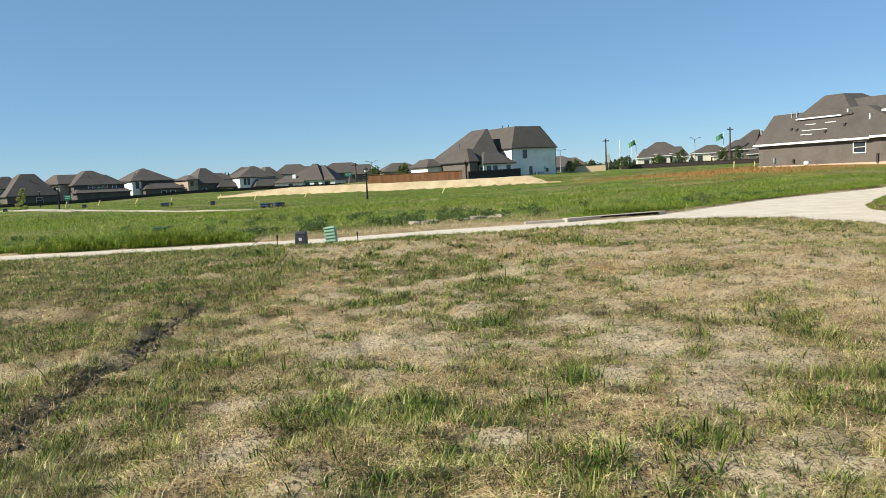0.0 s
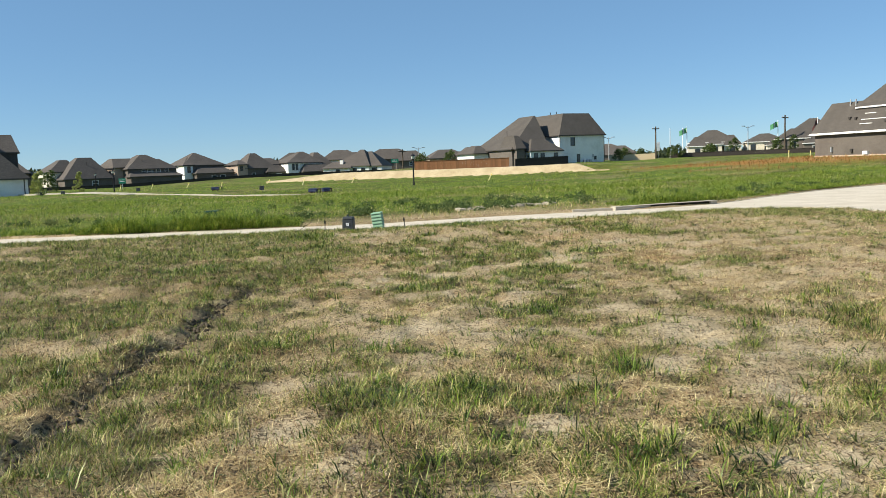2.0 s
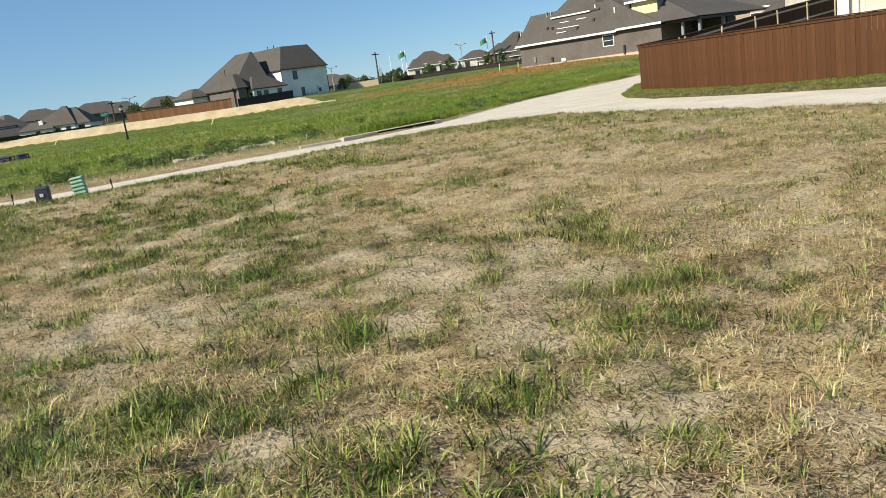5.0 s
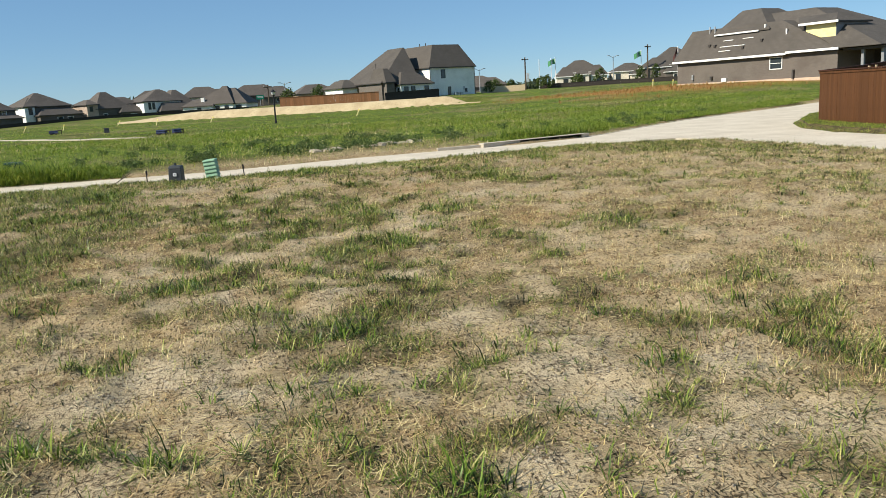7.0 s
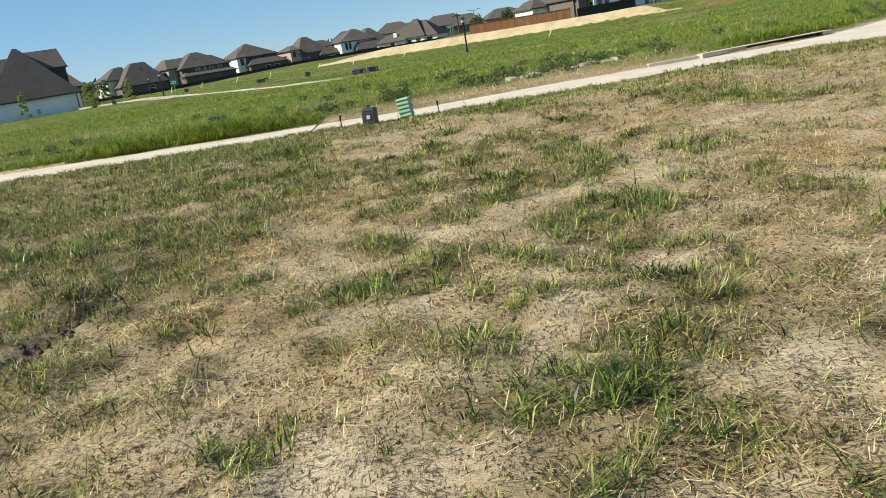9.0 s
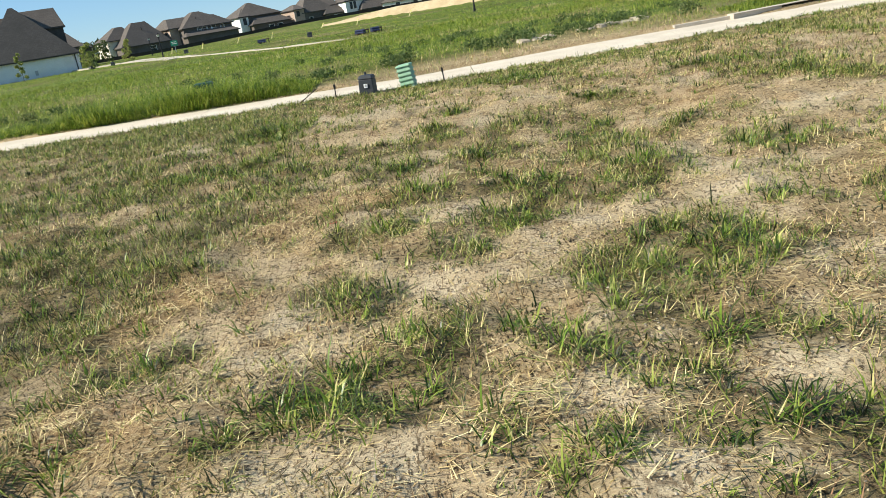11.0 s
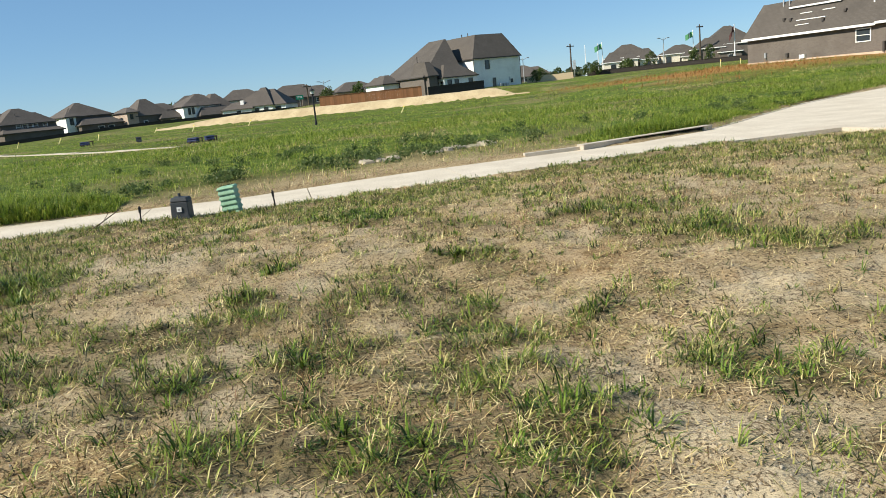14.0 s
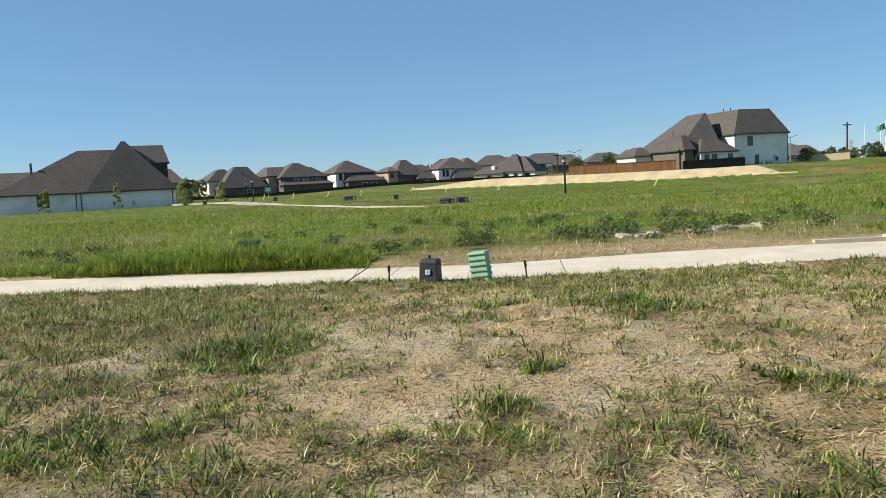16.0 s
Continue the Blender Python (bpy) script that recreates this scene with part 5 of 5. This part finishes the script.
sign_post(8.2, 225, float(height(8.2, 225)), 3.6, 2.0, 1.1, M_SIGN_GREEN, "teal green sign board beyond the field")
sign_post(77.0, 205.0, float(height(77, 205)), 4.2, 0.8, 2.2, M_WHITE_POLE, "tall narrow white sign panel beyond the field")
sign_post(64.8, 104.5, float(height(64.8, 104.5)), 1.3, 0.9, 0.6, M_WHITE_POLE, "small white notice on a stake in rusty weeds")
sign_post(-43, 146, float(height(-43, 146)), 2.0, 1.2, 0.9, M_SIGN_GREEN, "small teal sign near the far street")
for x, y in ((53, 97), (60, 104), (66.5, 96), (76, 112)):
    survey_stake(x, y, 3, 0)
bin_ = thing("portable_toilet", pose(102.5, 160.5, float(height(102.5, 160.5))), "yellow portable site cabin beside the raw fence", "portable toilet")
part("body", bevelled(boxes((-0.65, 0.65, -0.65, 0.65, 0, 2.3)), 0.05), M_YELLOW, bin_)
part("roof", bevelled(boxes((-0.7, 0.7, -0.7, 0.7, 2.3, 2.5, 0.15)), 0.03), M_TRIM, bin_)
part("door", boxes((-0.4, 0.4, -0.7, -0.65, 0.1, 2.1)), M_YELLOW, bin_)


# ---- trees ----
def leaf_cloud(name, centres, radius, count, size, mat, seed, squash=0.8):
    rng = np.random.RandomState(seed)
    c = centres[rng.randint(0, len(centres), count)]
    d = rng.normal(size=(count, 3))
    d /= np.linalg.norm(d, axis=1)[:, None]
    p = c + d * radius * (0.35 + 0.65 * rng.rand(count, 1)) * np.array([1, 1, squash])
    a = rng.normal(size=(count, 3))
    a /= np.linalg.norm(a, axis=1)[:, None]
    b = np.cross(a, rng.normal(size=(count, 3)))
    b /= np.linalg.norm(b, axis=1)[:, None]
    s = size * (0.6 + 0.8 * rng.rand(count, 1))
    co = np.stack([p - a * s, p + b * s * 0.5, p + a * s, p - b * s * 0.5], 1).reshape(-1, 3)
    return raw_mesh(name, co, [np.arange(count * 4).reshape(-1, 4)], mat)


def tree(x, y, tall, spread, mat, label, seed, leaves=700, bare=0.3):
    rng = random.Random(seed)
    z = float(height(x, y)) - 0.15
    t = thing("tree", pose(x, y, z), label, "tree", "young trees")
    bm = bmesh.new()
    rod(bm, (0, 0, 0), (0.05, 0, tall * bare), 0.035 * tall / 3, 0.026 * tall / 3)
    rod(bm, (0.05, 0, tall * bare), (0.0, 0.05, tall * 0.85), 0.026 * tall / 3, 0.01)
    part("trunk", bm, M_BARK, t)
    centres = []
    for i in range(9):
        a = i * 2.4 + rng.random()
        h = tall * (bare + (0.95 - bare) * (i + 0.5) / 9)
        r = spread * (0.75 - 0.5 * (i / 9)) * rng.uniform(0.7, 1.1)
        e = (r * math.cos(a), r * math.sin(a), h + 0.12 * tall)
        part("limb", rods(((0.02, 0.02, h - 0.1 * tall), e, 0.012 * tall / 3, 0.006, 5)), M_BARK, t)
        centres.append(e)
    ob = new("crown", leaf_cloud("crown", np.array(centres), spread * 0.42, leaves, 0.05 * spread + 0.09, mat, seed))
    ob.parent = t


TREES = (
    (-51.8, 110.8, 3.5, 0.75, 1), (-58.1, 104.8, 3.0, 0.8, 1), (-47.2, 120.3, 3.4, 1.1, 1), (-42.5, 123.0, 3.0, 0.9, 1), (-49.5, 126.0, 2.2, 1.2, 1), (-57.0, 150.0, 3.6, 2.0, 0),
    (93.0, 195.0, 4.0, 1.8, 0), (84.0, 188.0, 2.6, 1.8, 0), (79.0, 200.0, 2.8, 2.0, 0), (99.5, 186.0, 3.6, 1.6, 0), (106.0, 190.0, 4.2, 1.6, 0),
    (54.5, 169.0, 2.4, 1.6, 0), (68.0, 205.0, 2.8, 2.2, 0), (88.5, 200.0, 2.8, 2.0, 0), (62.5, 178.0, 2.4, 1.4, 0),
    (20.0, 190.0, 3.2, 2.4, 0), (25.5, 196.0, 3.2, 2.4, 0), (13.5, 196.0, 3.0, 2.2, 0), (73.0, 182.0, 2.8, 1.8, 0), (96.0, 180.0, 3.0, 1.2, 0))
for i, (x, y, tall, spread, pale) in enumerate(TREES):
    tree(x, y, tall, spread, M_LEAF_YEL if pale else M_LEAF, "slim pale young tree beside the white house" if pale else "small dark green tree beyond the field", 100 + i, bare=0.12 if not pale else 0.06)


def far_woods():
    rng = np.random.RandomState(5)
    a = rng.uniform(-0.75, 0.95, 420)
    d = rng.uniform(420, 900, 420)
    c = np.stack([d * np.sin(a), d * np.cos(a), rng.uniform(0.5, 4.0, 420) + d * 0.004], 1)
    me = leaf_cloud("far_woods", c, 7.0, 22000, 1.6, M_WOODS, 6, 0.5)
    tagged(new("far_woods", me), "low dark line of distant trees on the horizon", "woods", "", "stuff")


far_woods()


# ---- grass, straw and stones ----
# darkest stop colours some tuft blades as if they stood in shade
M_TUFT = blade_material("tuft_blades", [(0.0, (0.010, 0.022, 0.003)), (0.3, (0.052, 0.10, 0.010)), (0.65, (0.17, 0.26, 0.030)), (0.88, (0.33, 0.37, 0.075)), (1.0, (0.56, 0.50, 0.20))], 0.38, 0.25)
# dead stalk brown taken near-black so it also paints shade in the gaps
M_DEAD = blade_material("dead_stalk", [(0.0, (0.028, 0.02, 0.011)), (0.5, (0.085, 0.056, 0.03)), (1.0, (0.19, 0.13, 0.07))], 0.9, 0.0)
M_RED_STUB = blade_material("reddish_stubble", [(0.0, (0.10, 0.05, 0.028)), (0.5, (0.27, 0.155, 0.085)), (1.0, (0.46, 0.32, 0.18))], 0.85, 0.05)
M_WEED = blade_material("broad_weed_leaves", [(0.0, (0.05, 0.085, 0.022)), (0.5, (0.095, 0.14, 0.04)), (1.0, (0.16, 0.20, 0.07))])

def scatter(rng, n, x0, x1, y0, y1):
    return rng.uniform(x0, x1, n), rng.uniform(y0, y1, n)


def sward(name, x, y, length, width, mat, rng, lean=(0.1, 0.7), droop=(0.2, 0.9), sink=0.012, label="", heading=None):
    n = len(x)
    base = np.stack([x, y, height(x, y) - sink], 1)
    hd = rng.uniform(0, 2 * np.pi, n) if heading is None else heading
    ob = blades(name, base, length, width, hd, rng.uniform(*lean, n), rng.uniform(*droop, n), mat)
    return tagged(ob, label, "grass", "", "stuff")


def seen(x, y):
    """The wedge of the lot that the walk looks at."""
    return (np.abs(x - 0.3) < 2.6 + 0.62 * (y - 2.5)) & (near_edge(x) - y > 0.02)


def flecks(name, x, y, length, width, mat, rng, lean, sink, label):
    base = np.stack([x, y, height(x, y) - sink], 1)
    ob = slivers(name, base, length, width, rng.uniform(0, 2 * np.pi, len(x)), rng.uniform(*lean, len(x)), mat)
    return tagged(ob, label, "grass", "", "stuff")


def lot_points(rng, n):
    """Points on the lot, denser where it is seen from close by."""
    y = 2.5 + 24.8 * rng.rand(n) ** 1.5
    half = 3.0 + 0.62 * (y - 2.5)
    u = rng.uniform(-1, 1.5, n)
    x = 0.3 + half * u + 0.8 * np.clip(u, 0, 2)
    ok = (near_edge(x) - y > 0.02) & (x < LOT_X)
    return x[ok], y[ok]


def tuftlets(rng, x, y, g, per, spread):
    """Several stalks round each point."""
    n = len(x) * per
    s = np.repeat(rng.uniform(0.4, 1.6, len(x)), per) * spread
    return np.repeat(x, per) + rng.normal(0, 1, n) * s, np.repeat(y, per) + rng.normal(0, 1, n) * s, np.repeat(g, per)


def lot_grass():
    rng = np.random.RandomState(21)
    # short living turf in small tufts
    x, y = lot_points(rng, 225000)
    g = greenness(x, y)
    rd = np.abs(x - rut_line(y))
    ok = (rng.rand(len(x)) < (0.05 + 1.0 * g ** 1.2) * (0.25 + 1.1 * smooth(0.4, 0.65, value_noise(x, y, 0.28, 20)))) & ((rd > 0.14) | (y > 11.5) | (rng.rand(len(x)) < 0.15))
    x, y, g = tuftlets(rng, x[ok], y[ok], g[ok], 6, 0.035)
    far = smooth(8, 24, y)
    length = (0.025 + 0.08 * g * rng.rand(len(x)) + 0.06 * rng.rand(len(x)) ** 2) * (1 + 0.4 * far)
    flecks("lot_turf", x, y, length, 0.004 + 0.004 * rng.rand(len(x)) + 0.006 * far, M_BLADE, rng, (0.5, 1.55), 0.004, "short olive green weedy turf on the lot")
    # tufts of longer blades that arch outwards from a crown
    cx, cy = lot_points(rng, 26000)
    fx, fy = rng.uniform(-6, 15, 9000), rng.uniform(11, 26.5, 9000)
    cx, cy = np.concatenate([cx, fx]), np.concatenate([cy, fy])
    g = greenness(cx, cy)
    ok = (rng.rand(len(cx)) < 0.05 + 0.55 * g ** 1.5 + 0.2 * smooth(23, 26, cy)) & (near_edge(cx) - cy > 0.1) & ((np.abs(cx - rut_line(cy)) > 0.2) | (cy > 11.5))
    cx, cy = list(cx[ok]), list(cy[ok])
    size = list(rng.uniform(0.3, 0.8, len(cx)) ** 1.2)
    for px, py, r in CLUMPS:
        for k in range(int(4 + 200 * r * r + 18 * r)):
            ox, oy = rng.normal(0, 0.04 + 0.7 * r), rng.normal(0, 0.04 + 0.65 * r)
            cx.append(px + ox), cy.append(py + oy)
            size.append((rng.uniform(0.45, 1.0) + 0.6 * min(r, 0.3) * rng.rand()) * math.exp(-0.35 * math.hypot(ox, oy) / (0.1 + r)))
    # a ragged fringe along the lane
    ex = rng.uniform(-9, 16.5, 1500)
    ed = 0.06 + 0.9 * rng.rand(len(ex)) ** 1.5
    ok = rng.rand(len(ex)) < 0.1 + 0.9 * smooth(0.45, 0.7, value_noise(ex, ed, 0.6, 22))
    cx, cy, size = np.array(cx + list(ex[ok])), np.array(cy + list((near_edge(ex) - ed)[ok])), np.array(size + list(rng.uniform(0.35, 0.9, ok.sum())))
    per = 18
    n = len(cx) * per
    r = 0.07 * rng.rand(n)
    a = rng.uniform(0, 2 * np.pi, n)
    s = np.repeat(size, per)
    x, y = np.repeat(cx, per) + r * np.cos(a) * s, np.repeat(cy, per) + r * np.sin(a) * s
    length = s * (0.05 + 0.21 * rng.rand(n) ** 1.2)
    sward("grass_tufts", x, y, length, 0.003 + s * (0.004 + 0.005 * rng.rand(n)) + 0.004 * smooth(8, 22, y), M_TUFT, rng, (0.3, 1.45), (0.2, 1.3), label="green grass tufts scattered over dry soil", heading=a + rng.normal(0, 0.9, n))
    # straw lying flat
    x, y = lot_points(rng, 1000000)
    g = greenness(x, y)
    patch = smooth(0.3, 0.7, value_noise(x, y, 0.5, 15))
    ok = rng.rand(len(x)) < (0.10 + 0.90 * patch + 0.25 * smooth(2.0, 5.0, x) + 0.8 * spots(x, y, STRAW, 1.2)) * (1 - 0.6 * g)
    ok &= rng.rand(len(x)) > 0.75 * bareness(x, y)
    x, y = x[ok], y[ok]
    far = smooth(8, 24, y)
    flecks("straw_litter", x, y, 0.02 + 0.13 * rng.rand(len(x)) ** 1.6, 0.002 + 0.004 * rng.rand(len(x)) + 0.006 * far, M_DRY, rng, (1.25, 1.6), -0.008, "pale dry straw lying on the clay")
    # standing dry stalks in small bunches
    x, y = lot_points(rng, 56000)
    g = greenness(x, y)
    patch = smooth(0.35, 0.75, value_noise(x, y, 0.9, 16))
    ok = rng.rand(len(x)) < (0.08 + 0.80 * patch + 0.5 * spots(x, y, STRAW, 1.2)) * (1 - 0.6 * g) * (1 - 0.9 * bareness(x, y))
    x, y, g = tuftlets(rng, x[ok], y[ok], g[ok], 7, 0.03)
    flecks("dry_stubble", x, y, rng.uniform(0.02, 0.10, len(x)), 0.003 + 0.003 * rng.rand(len(x)) + 0.006 * smooth(8, 24, y), M_DRY, rng, (0.2, 1.45), 0.01, "standing dry grass stubble on the lot")
    # short reddish dead stubble in patches
    x, y = lot_points(rng, 40000)
    ok = rng.rand(len(x)) < (smooth(0.5, 0.75, value_noise(x, y, 0.9, 18)) + 0.3 * spots(x, y, STRAW, 1.3)) * (1 - 0.7 * bareness(x, y))
    x, y, g = tuftlets(rng, x[ok], y[ok], y[ok], 6, 0.035)
    flecks("reddish_stubble", x, y, rng.uniform(0.02, 0.09, len(x)), 0.003 + 0.004 * rng.rand(len(x)) + 0.006 * smooth(8, 24, y), M_RED_STUB, rng, (0.2, 1.5), 0.008, "short reddish brown dead stubble in patches")
    # dead stalks and roots, lying, coloured dark to deepen shade between the straws
    x, y = lot_points(rng, 230000)
    ok = (rng.rand(len(x)) > 0.6 * smooth(2.0, 5.0, x)) & (rng.rand(len(x)) < 0.12 + 0.88 * smooth(0.45, 0.6, value_noise(x, y, 0.22, 23)))
    x, y = x[ok], y[ok]
    flecks("dead_stalks", x, y, rng.uniform(0.02, 0.09, len(x)), 0.004 + 0.004 * rng.rand(len(x)) + 0.006 * smooth(8, 24, y), M_DEAD, rng, (1.4, 1.6), -0.004, "dead stalks among the straw, darkened to deepen its shade")


def stones(name, x, y, r, mat, label, seed):
    """Small uneven six-cornered stones as one mesh."""
    rng = np.random.RandomState(seed)
    n = len(x)
    c = np.stack([x, y, height(x, y) + r * 0.15], 1)
    d = np.array([[1, 0, 0], [0, 1, 0], [-1, 0, 0], [0, -1, 0], [0, 0, 0.75], [0, 0, -0.75]])
    a = rng.uniform(0, 6.28, n)
    rot = np.stack([np.stack([np.cos(a), -np.sin(a), 0 * a], 1), np.stack([np.sin(a), np.cos(a), 0 * a], 1), np.stack([0 * a, 0 * a, 1 + 0 * a], 1)], 1)
    v = d[None] * (0.6 + 0.7 * rng.rand(n, 6, 1)) * r[:, None, None] + rng.normal(0, 0.15, (n, 6, 3)) * r[:, None, None]
    co = (np.einsum('nij,nkj->nki', rot, v) + c[:, None]).reshape(-1, 3)
    f = np.array([[0, 1, 4], [1, 2, 4], [2, 3, 4], [3, 0, 4], [1, 0, 5], [2, 1, 5], [3, 2, 5], [0, 3, 5]])
    faces = (np.arange(n)[:, None, None] * 6 + f[None]).reshape(-1, 3)
    return tagged(new(name, raw_mesh(name, co, [faces], mat)), label, "stones", "", "stuff")


def lot_stones():
    rng = np.random.RandomState(8)
    xs, ys = scatter(rng, 18000, -6, 9, 3.6, 22)
    g = greenness(xs, ys)
    ok = rng.rand(len(xs)) < 0.55 * (1 - g) ** 2 * smooth(0.35, 0.75, value_noise(xs, ys, 0.9, 17))
    xs, ys = xs[ok], ys[ok]
    bx, by = [], []
    for cx, cy, r in BARE:
        k = int(60 + 250 * r)
        bx.append(rng.normal(cx, 0.1 + 0.8 * r, k)), by.append(rng.normal(cy, 0.1 + 0.8 * r, k))
    x, y = np.concatenate([xs] + bx), np.concatenate([ys] + by)
    stones("gravel", x, y, 0.004 + 0.007 * rng.rand(len(x)) ** 2, M_STONE, "small pale limestone chips on bare clay", 9)
    # dark clods, their colour also carrying the shadow at the rut's edge
    y = rng.uniform(5.0, 11.4, 900)
    x = rut_line(y) + rng.normal(0.03, 0.06, len(y))
    stones("clods", x, y, 0.010 + 0.028 * rng.rand(len(y)) ** 2, M_CLOD, "dark clay clods along the shaded edge of the rut", 10)
    xs, ys = lot_points(rng, 32000)
    ok = rng.rand(len(xs)) < 0.25 + 0.75 * smooth(0.4, 0.7, value_noise(xs, ys, 0.6, 19))
    xs, ys = xs[ok], ys[ok]
    stones("soil_crumbs", xs, ys, 0.004 + 0.009 * rng.rand(len(xs)) ** 2 + 0.006 * smooth(10, 22, ys), mottled("clay_crumbs", (0.42, 0.325, 0.20), (0.56, 0.45, 0.29), 6, 40, 0.95), "loose dry clay crumbs on the lot", 12)


def field_grass():
    rng = np.random.RandomState(33)
    # near field beyond the lane, in clumps
    cx, cy = scatter(rng, 42000, -34, 46, 29, 64)
    d = cy - far_edge(cx)
    in_view = (cx > -0.62 * (cy - 8)) & (cx < 0.86 * (cy + 2))
    scrub = np.exp(-(((cx - 3.6) / 5.0) ** 2 + ((d - 1.3) / 2.6) ** 2))
    lush = smooth(0.3, 0.7, value_noise(cx, cy, 2.4, 51))
    ok = in_view & (d > 0.1) & (rng.rand(len(cx)) < (0.3 + 0.7 * lush) * (1 - 0.7 * scrub))
    cx, cy, lush = cx[ok], cy[ok], lush[ok]
    per = 6
    x, y, lush = tuftlets(rng, cx, cy, lush, per, 0.13)
    ok = y - far_edge(x) > 0.02
    x, y, lush = x[ok], y[ok], lush[ok]
    length = (0.08 + 0.16 * rng.rand(len(x)) + 0.14 * lush * rng.rand(len(x))) * (0.75 + 0.5 * smooth(0.5, 6, y - far_edge(x)))
    sward("field_grass", x, y, length, 0.006 + 0.008 * rng.rand(len(x)) + 0.010 * smooth(36, 60, y), M_LUSH, rng, (0.2, 1.4), (0.2, 1.3), label="lush green weeds of the field beyond the lane")
    # tall stands beside the lane
    for nm, x0, x1, d0, d1, n, hmax in (("tall_grass", -10.6, -2.8, 0.15, 2.6, 44000, 1.0), ("tall_grass", 10.0, 18.0, 0.75, 3.4, 24000, 0.8), ("tall_grass", 17.0, 40.0, 0.35, 3.5, 40000, 0.45), ("tall_grass", -16.0, -10.0, 0.3, 2.0, 12000, 0.45)):
        x = rng.uniform(x0, x1, n)
        y = far_edge(x) + rng.uniform(d0, d1, n)
        u = (x - x0) / (x1 - x0)
        k = value_noise(x, y, 0.9, 57)
        ok = rng.rand(n) < smooth(0.15, 0.55, k) + 0.15
        x, y, k, u = x[ok], y[ok], k[ok], u[ok]
        length = hmax * (0.35 + 0.65 * smooth(0, 0.18, u) * (1 - smooth(0.8, 1, u))) * (0.15 + 0.6 * k + 0.35 * value_noise(x, y, 0.35, 58)) * rng.uniform(0.35, 1.1, len(x))
        sward(nm, x, y, length, 0.008 + 0.011 * rng.rand(len(x)), M_LUSH, rng, (0.05, 1.1), (0.4, 1.5), label="tall bright green grass stand beside the lane")
    # dry stalks between
    x, y = scatter(rng, 130000, -34, 46, 29, 70)
    d = y - far_edge(x)
    scrub = np.exp(-(((x - 3.6) / 5.0) ** 2 + ((d - 1.2) / 2.2) ** 2))
    ok = (d > 0.1) & (x > -0.62 * (y - 8)) & (x < 0.86 * (y + 2)) & (rng.rand(len(x)) < 0.10 + 0.7 * scrub + 0.6 * smooth(0.55, 0.8, value_noise(x, y, 4.0, 53)))
    x, y = x[ok], y[ok]
    sward("field_straw", x, y, rng.uniform(0.06, 0.28, len(x)), 0.008 + 0.008 * rng.rand(len(x)), M_DRY, rng, (0.2, 1.5), (0.0, 0.9), label="dry stalks among the field weeds")
    # far field
    x, y = scatter(rng, 330000, -95, 125, 60, 190)
    s, k = bank_side(x, y)
    on_bank = (s > -0.6) & (s < 3.4) & (k > 0) & (k < 1)
    keep = 0.35 + 0.65 * smooth(0.25, 0.6, value_noise(x, y, 5, 54))
    ok = (x > -0.66 * (y - 8)) & (x < 0.80 * y) & ~on_bank & (rng.rand(len(x)) < keep * (1.25 - 0.006 * y)) & (rng.rand(len(x)) > 0.9 * rustiness(x, y))
    ok &= ~((x > 55) & (y > 69) & (y < 96)) & ~((x > 30) & (y > 163))
    x, y = x[ok], y[ok]
    length = 0.07 + 0.14 * rng.rand(len(x)) + 0.28 * smooth(0.5, 0.8, value_noise(x, y, 2.5, 55)) * rng.rand(len(x))
    sward("far_field_grass", x, y, length, 0.025 + 0.04 * rng.rand(len(x)), M_LUSH, rng, (0.5, 1.5), (0.1, 1.2), label="green weedy grass of the far field")
    # rusty weeds
    x, y = scatter(rng, 40000, 30, 110, 66, 150)
    ok = (rng.rand(len(x)) < rustiness(x, y)) & ~((x > 55) & (y > 69) & (y < 96))
    x, y = x[ok], y[ok]
    sward("rusty_weeds", x, y, rng.uniform(0.15, 0.5, len(x)), 0.03 + 0.04 * rng.rand(len(x)), M_RUST, rng, (0.05, 0.8), (0.1, 0.8), label="rust-coloured dead weeds before the brick house")
    # mown strip at the board fence
    x, y = scatter(rng, 50000, 19.6, 26.5, 14, 34)
    edge = np.interp(y, [14, 17.4, 19.4, 21.2, 23.4, 26.6, 30.4, 33], [26.5, 23.5, 22.2, 21.55, 21.4, 21.9, 22.8, 26.5])
    ok = (x < edge - 0.02) & (on_road(x, y) < -0.02)
    x, y = x[ok], y[ok]
    sward("verge_turf", x, y, rng.uniform(0.04, 0.10, len(x)), 0.008 + 0.006 * rng.rand(len(x)), M_LUSH, rng, (0.05, 0.8), (0.1, 0.8), label="short mown green turf at the foot of the fence")
    # broad-leaved weeds by the lane
    c = []
    for cx, cy, r, n in ((2.2, 34.4, 3.4, 14), (6.4, 36.6, 3.8, 16), (-1.5, 33.4, 3.0, 12), (19.5, 39.0, 3.4, 16), (27.0, 43.5, 4.4, 16), (-14.0, 34.0, 5.0, 14), (2.0, 42.0, 9.0, 30)):
        for i in range(n):
            px, py = rng.normal(cx, r * 0.6), rng.normal(cy, 0.28 * r)
            if py - float(far_edge(px)) > 0.6:
                c.append((px, py, float(height(px, py)) + rng.uniform(0.03, 0.22)))
    me = leaf_cloud("broad_weeds", np.array(c), 0.34, 15000, 0.045, M_WEED, 61, 0.55)
    tagged(new("broad_weeds", me), "dark broad-leaved weeds along the far lane edge", "weeds", "", "stuff")


lot_grass()
lot_stones()
field_grass()
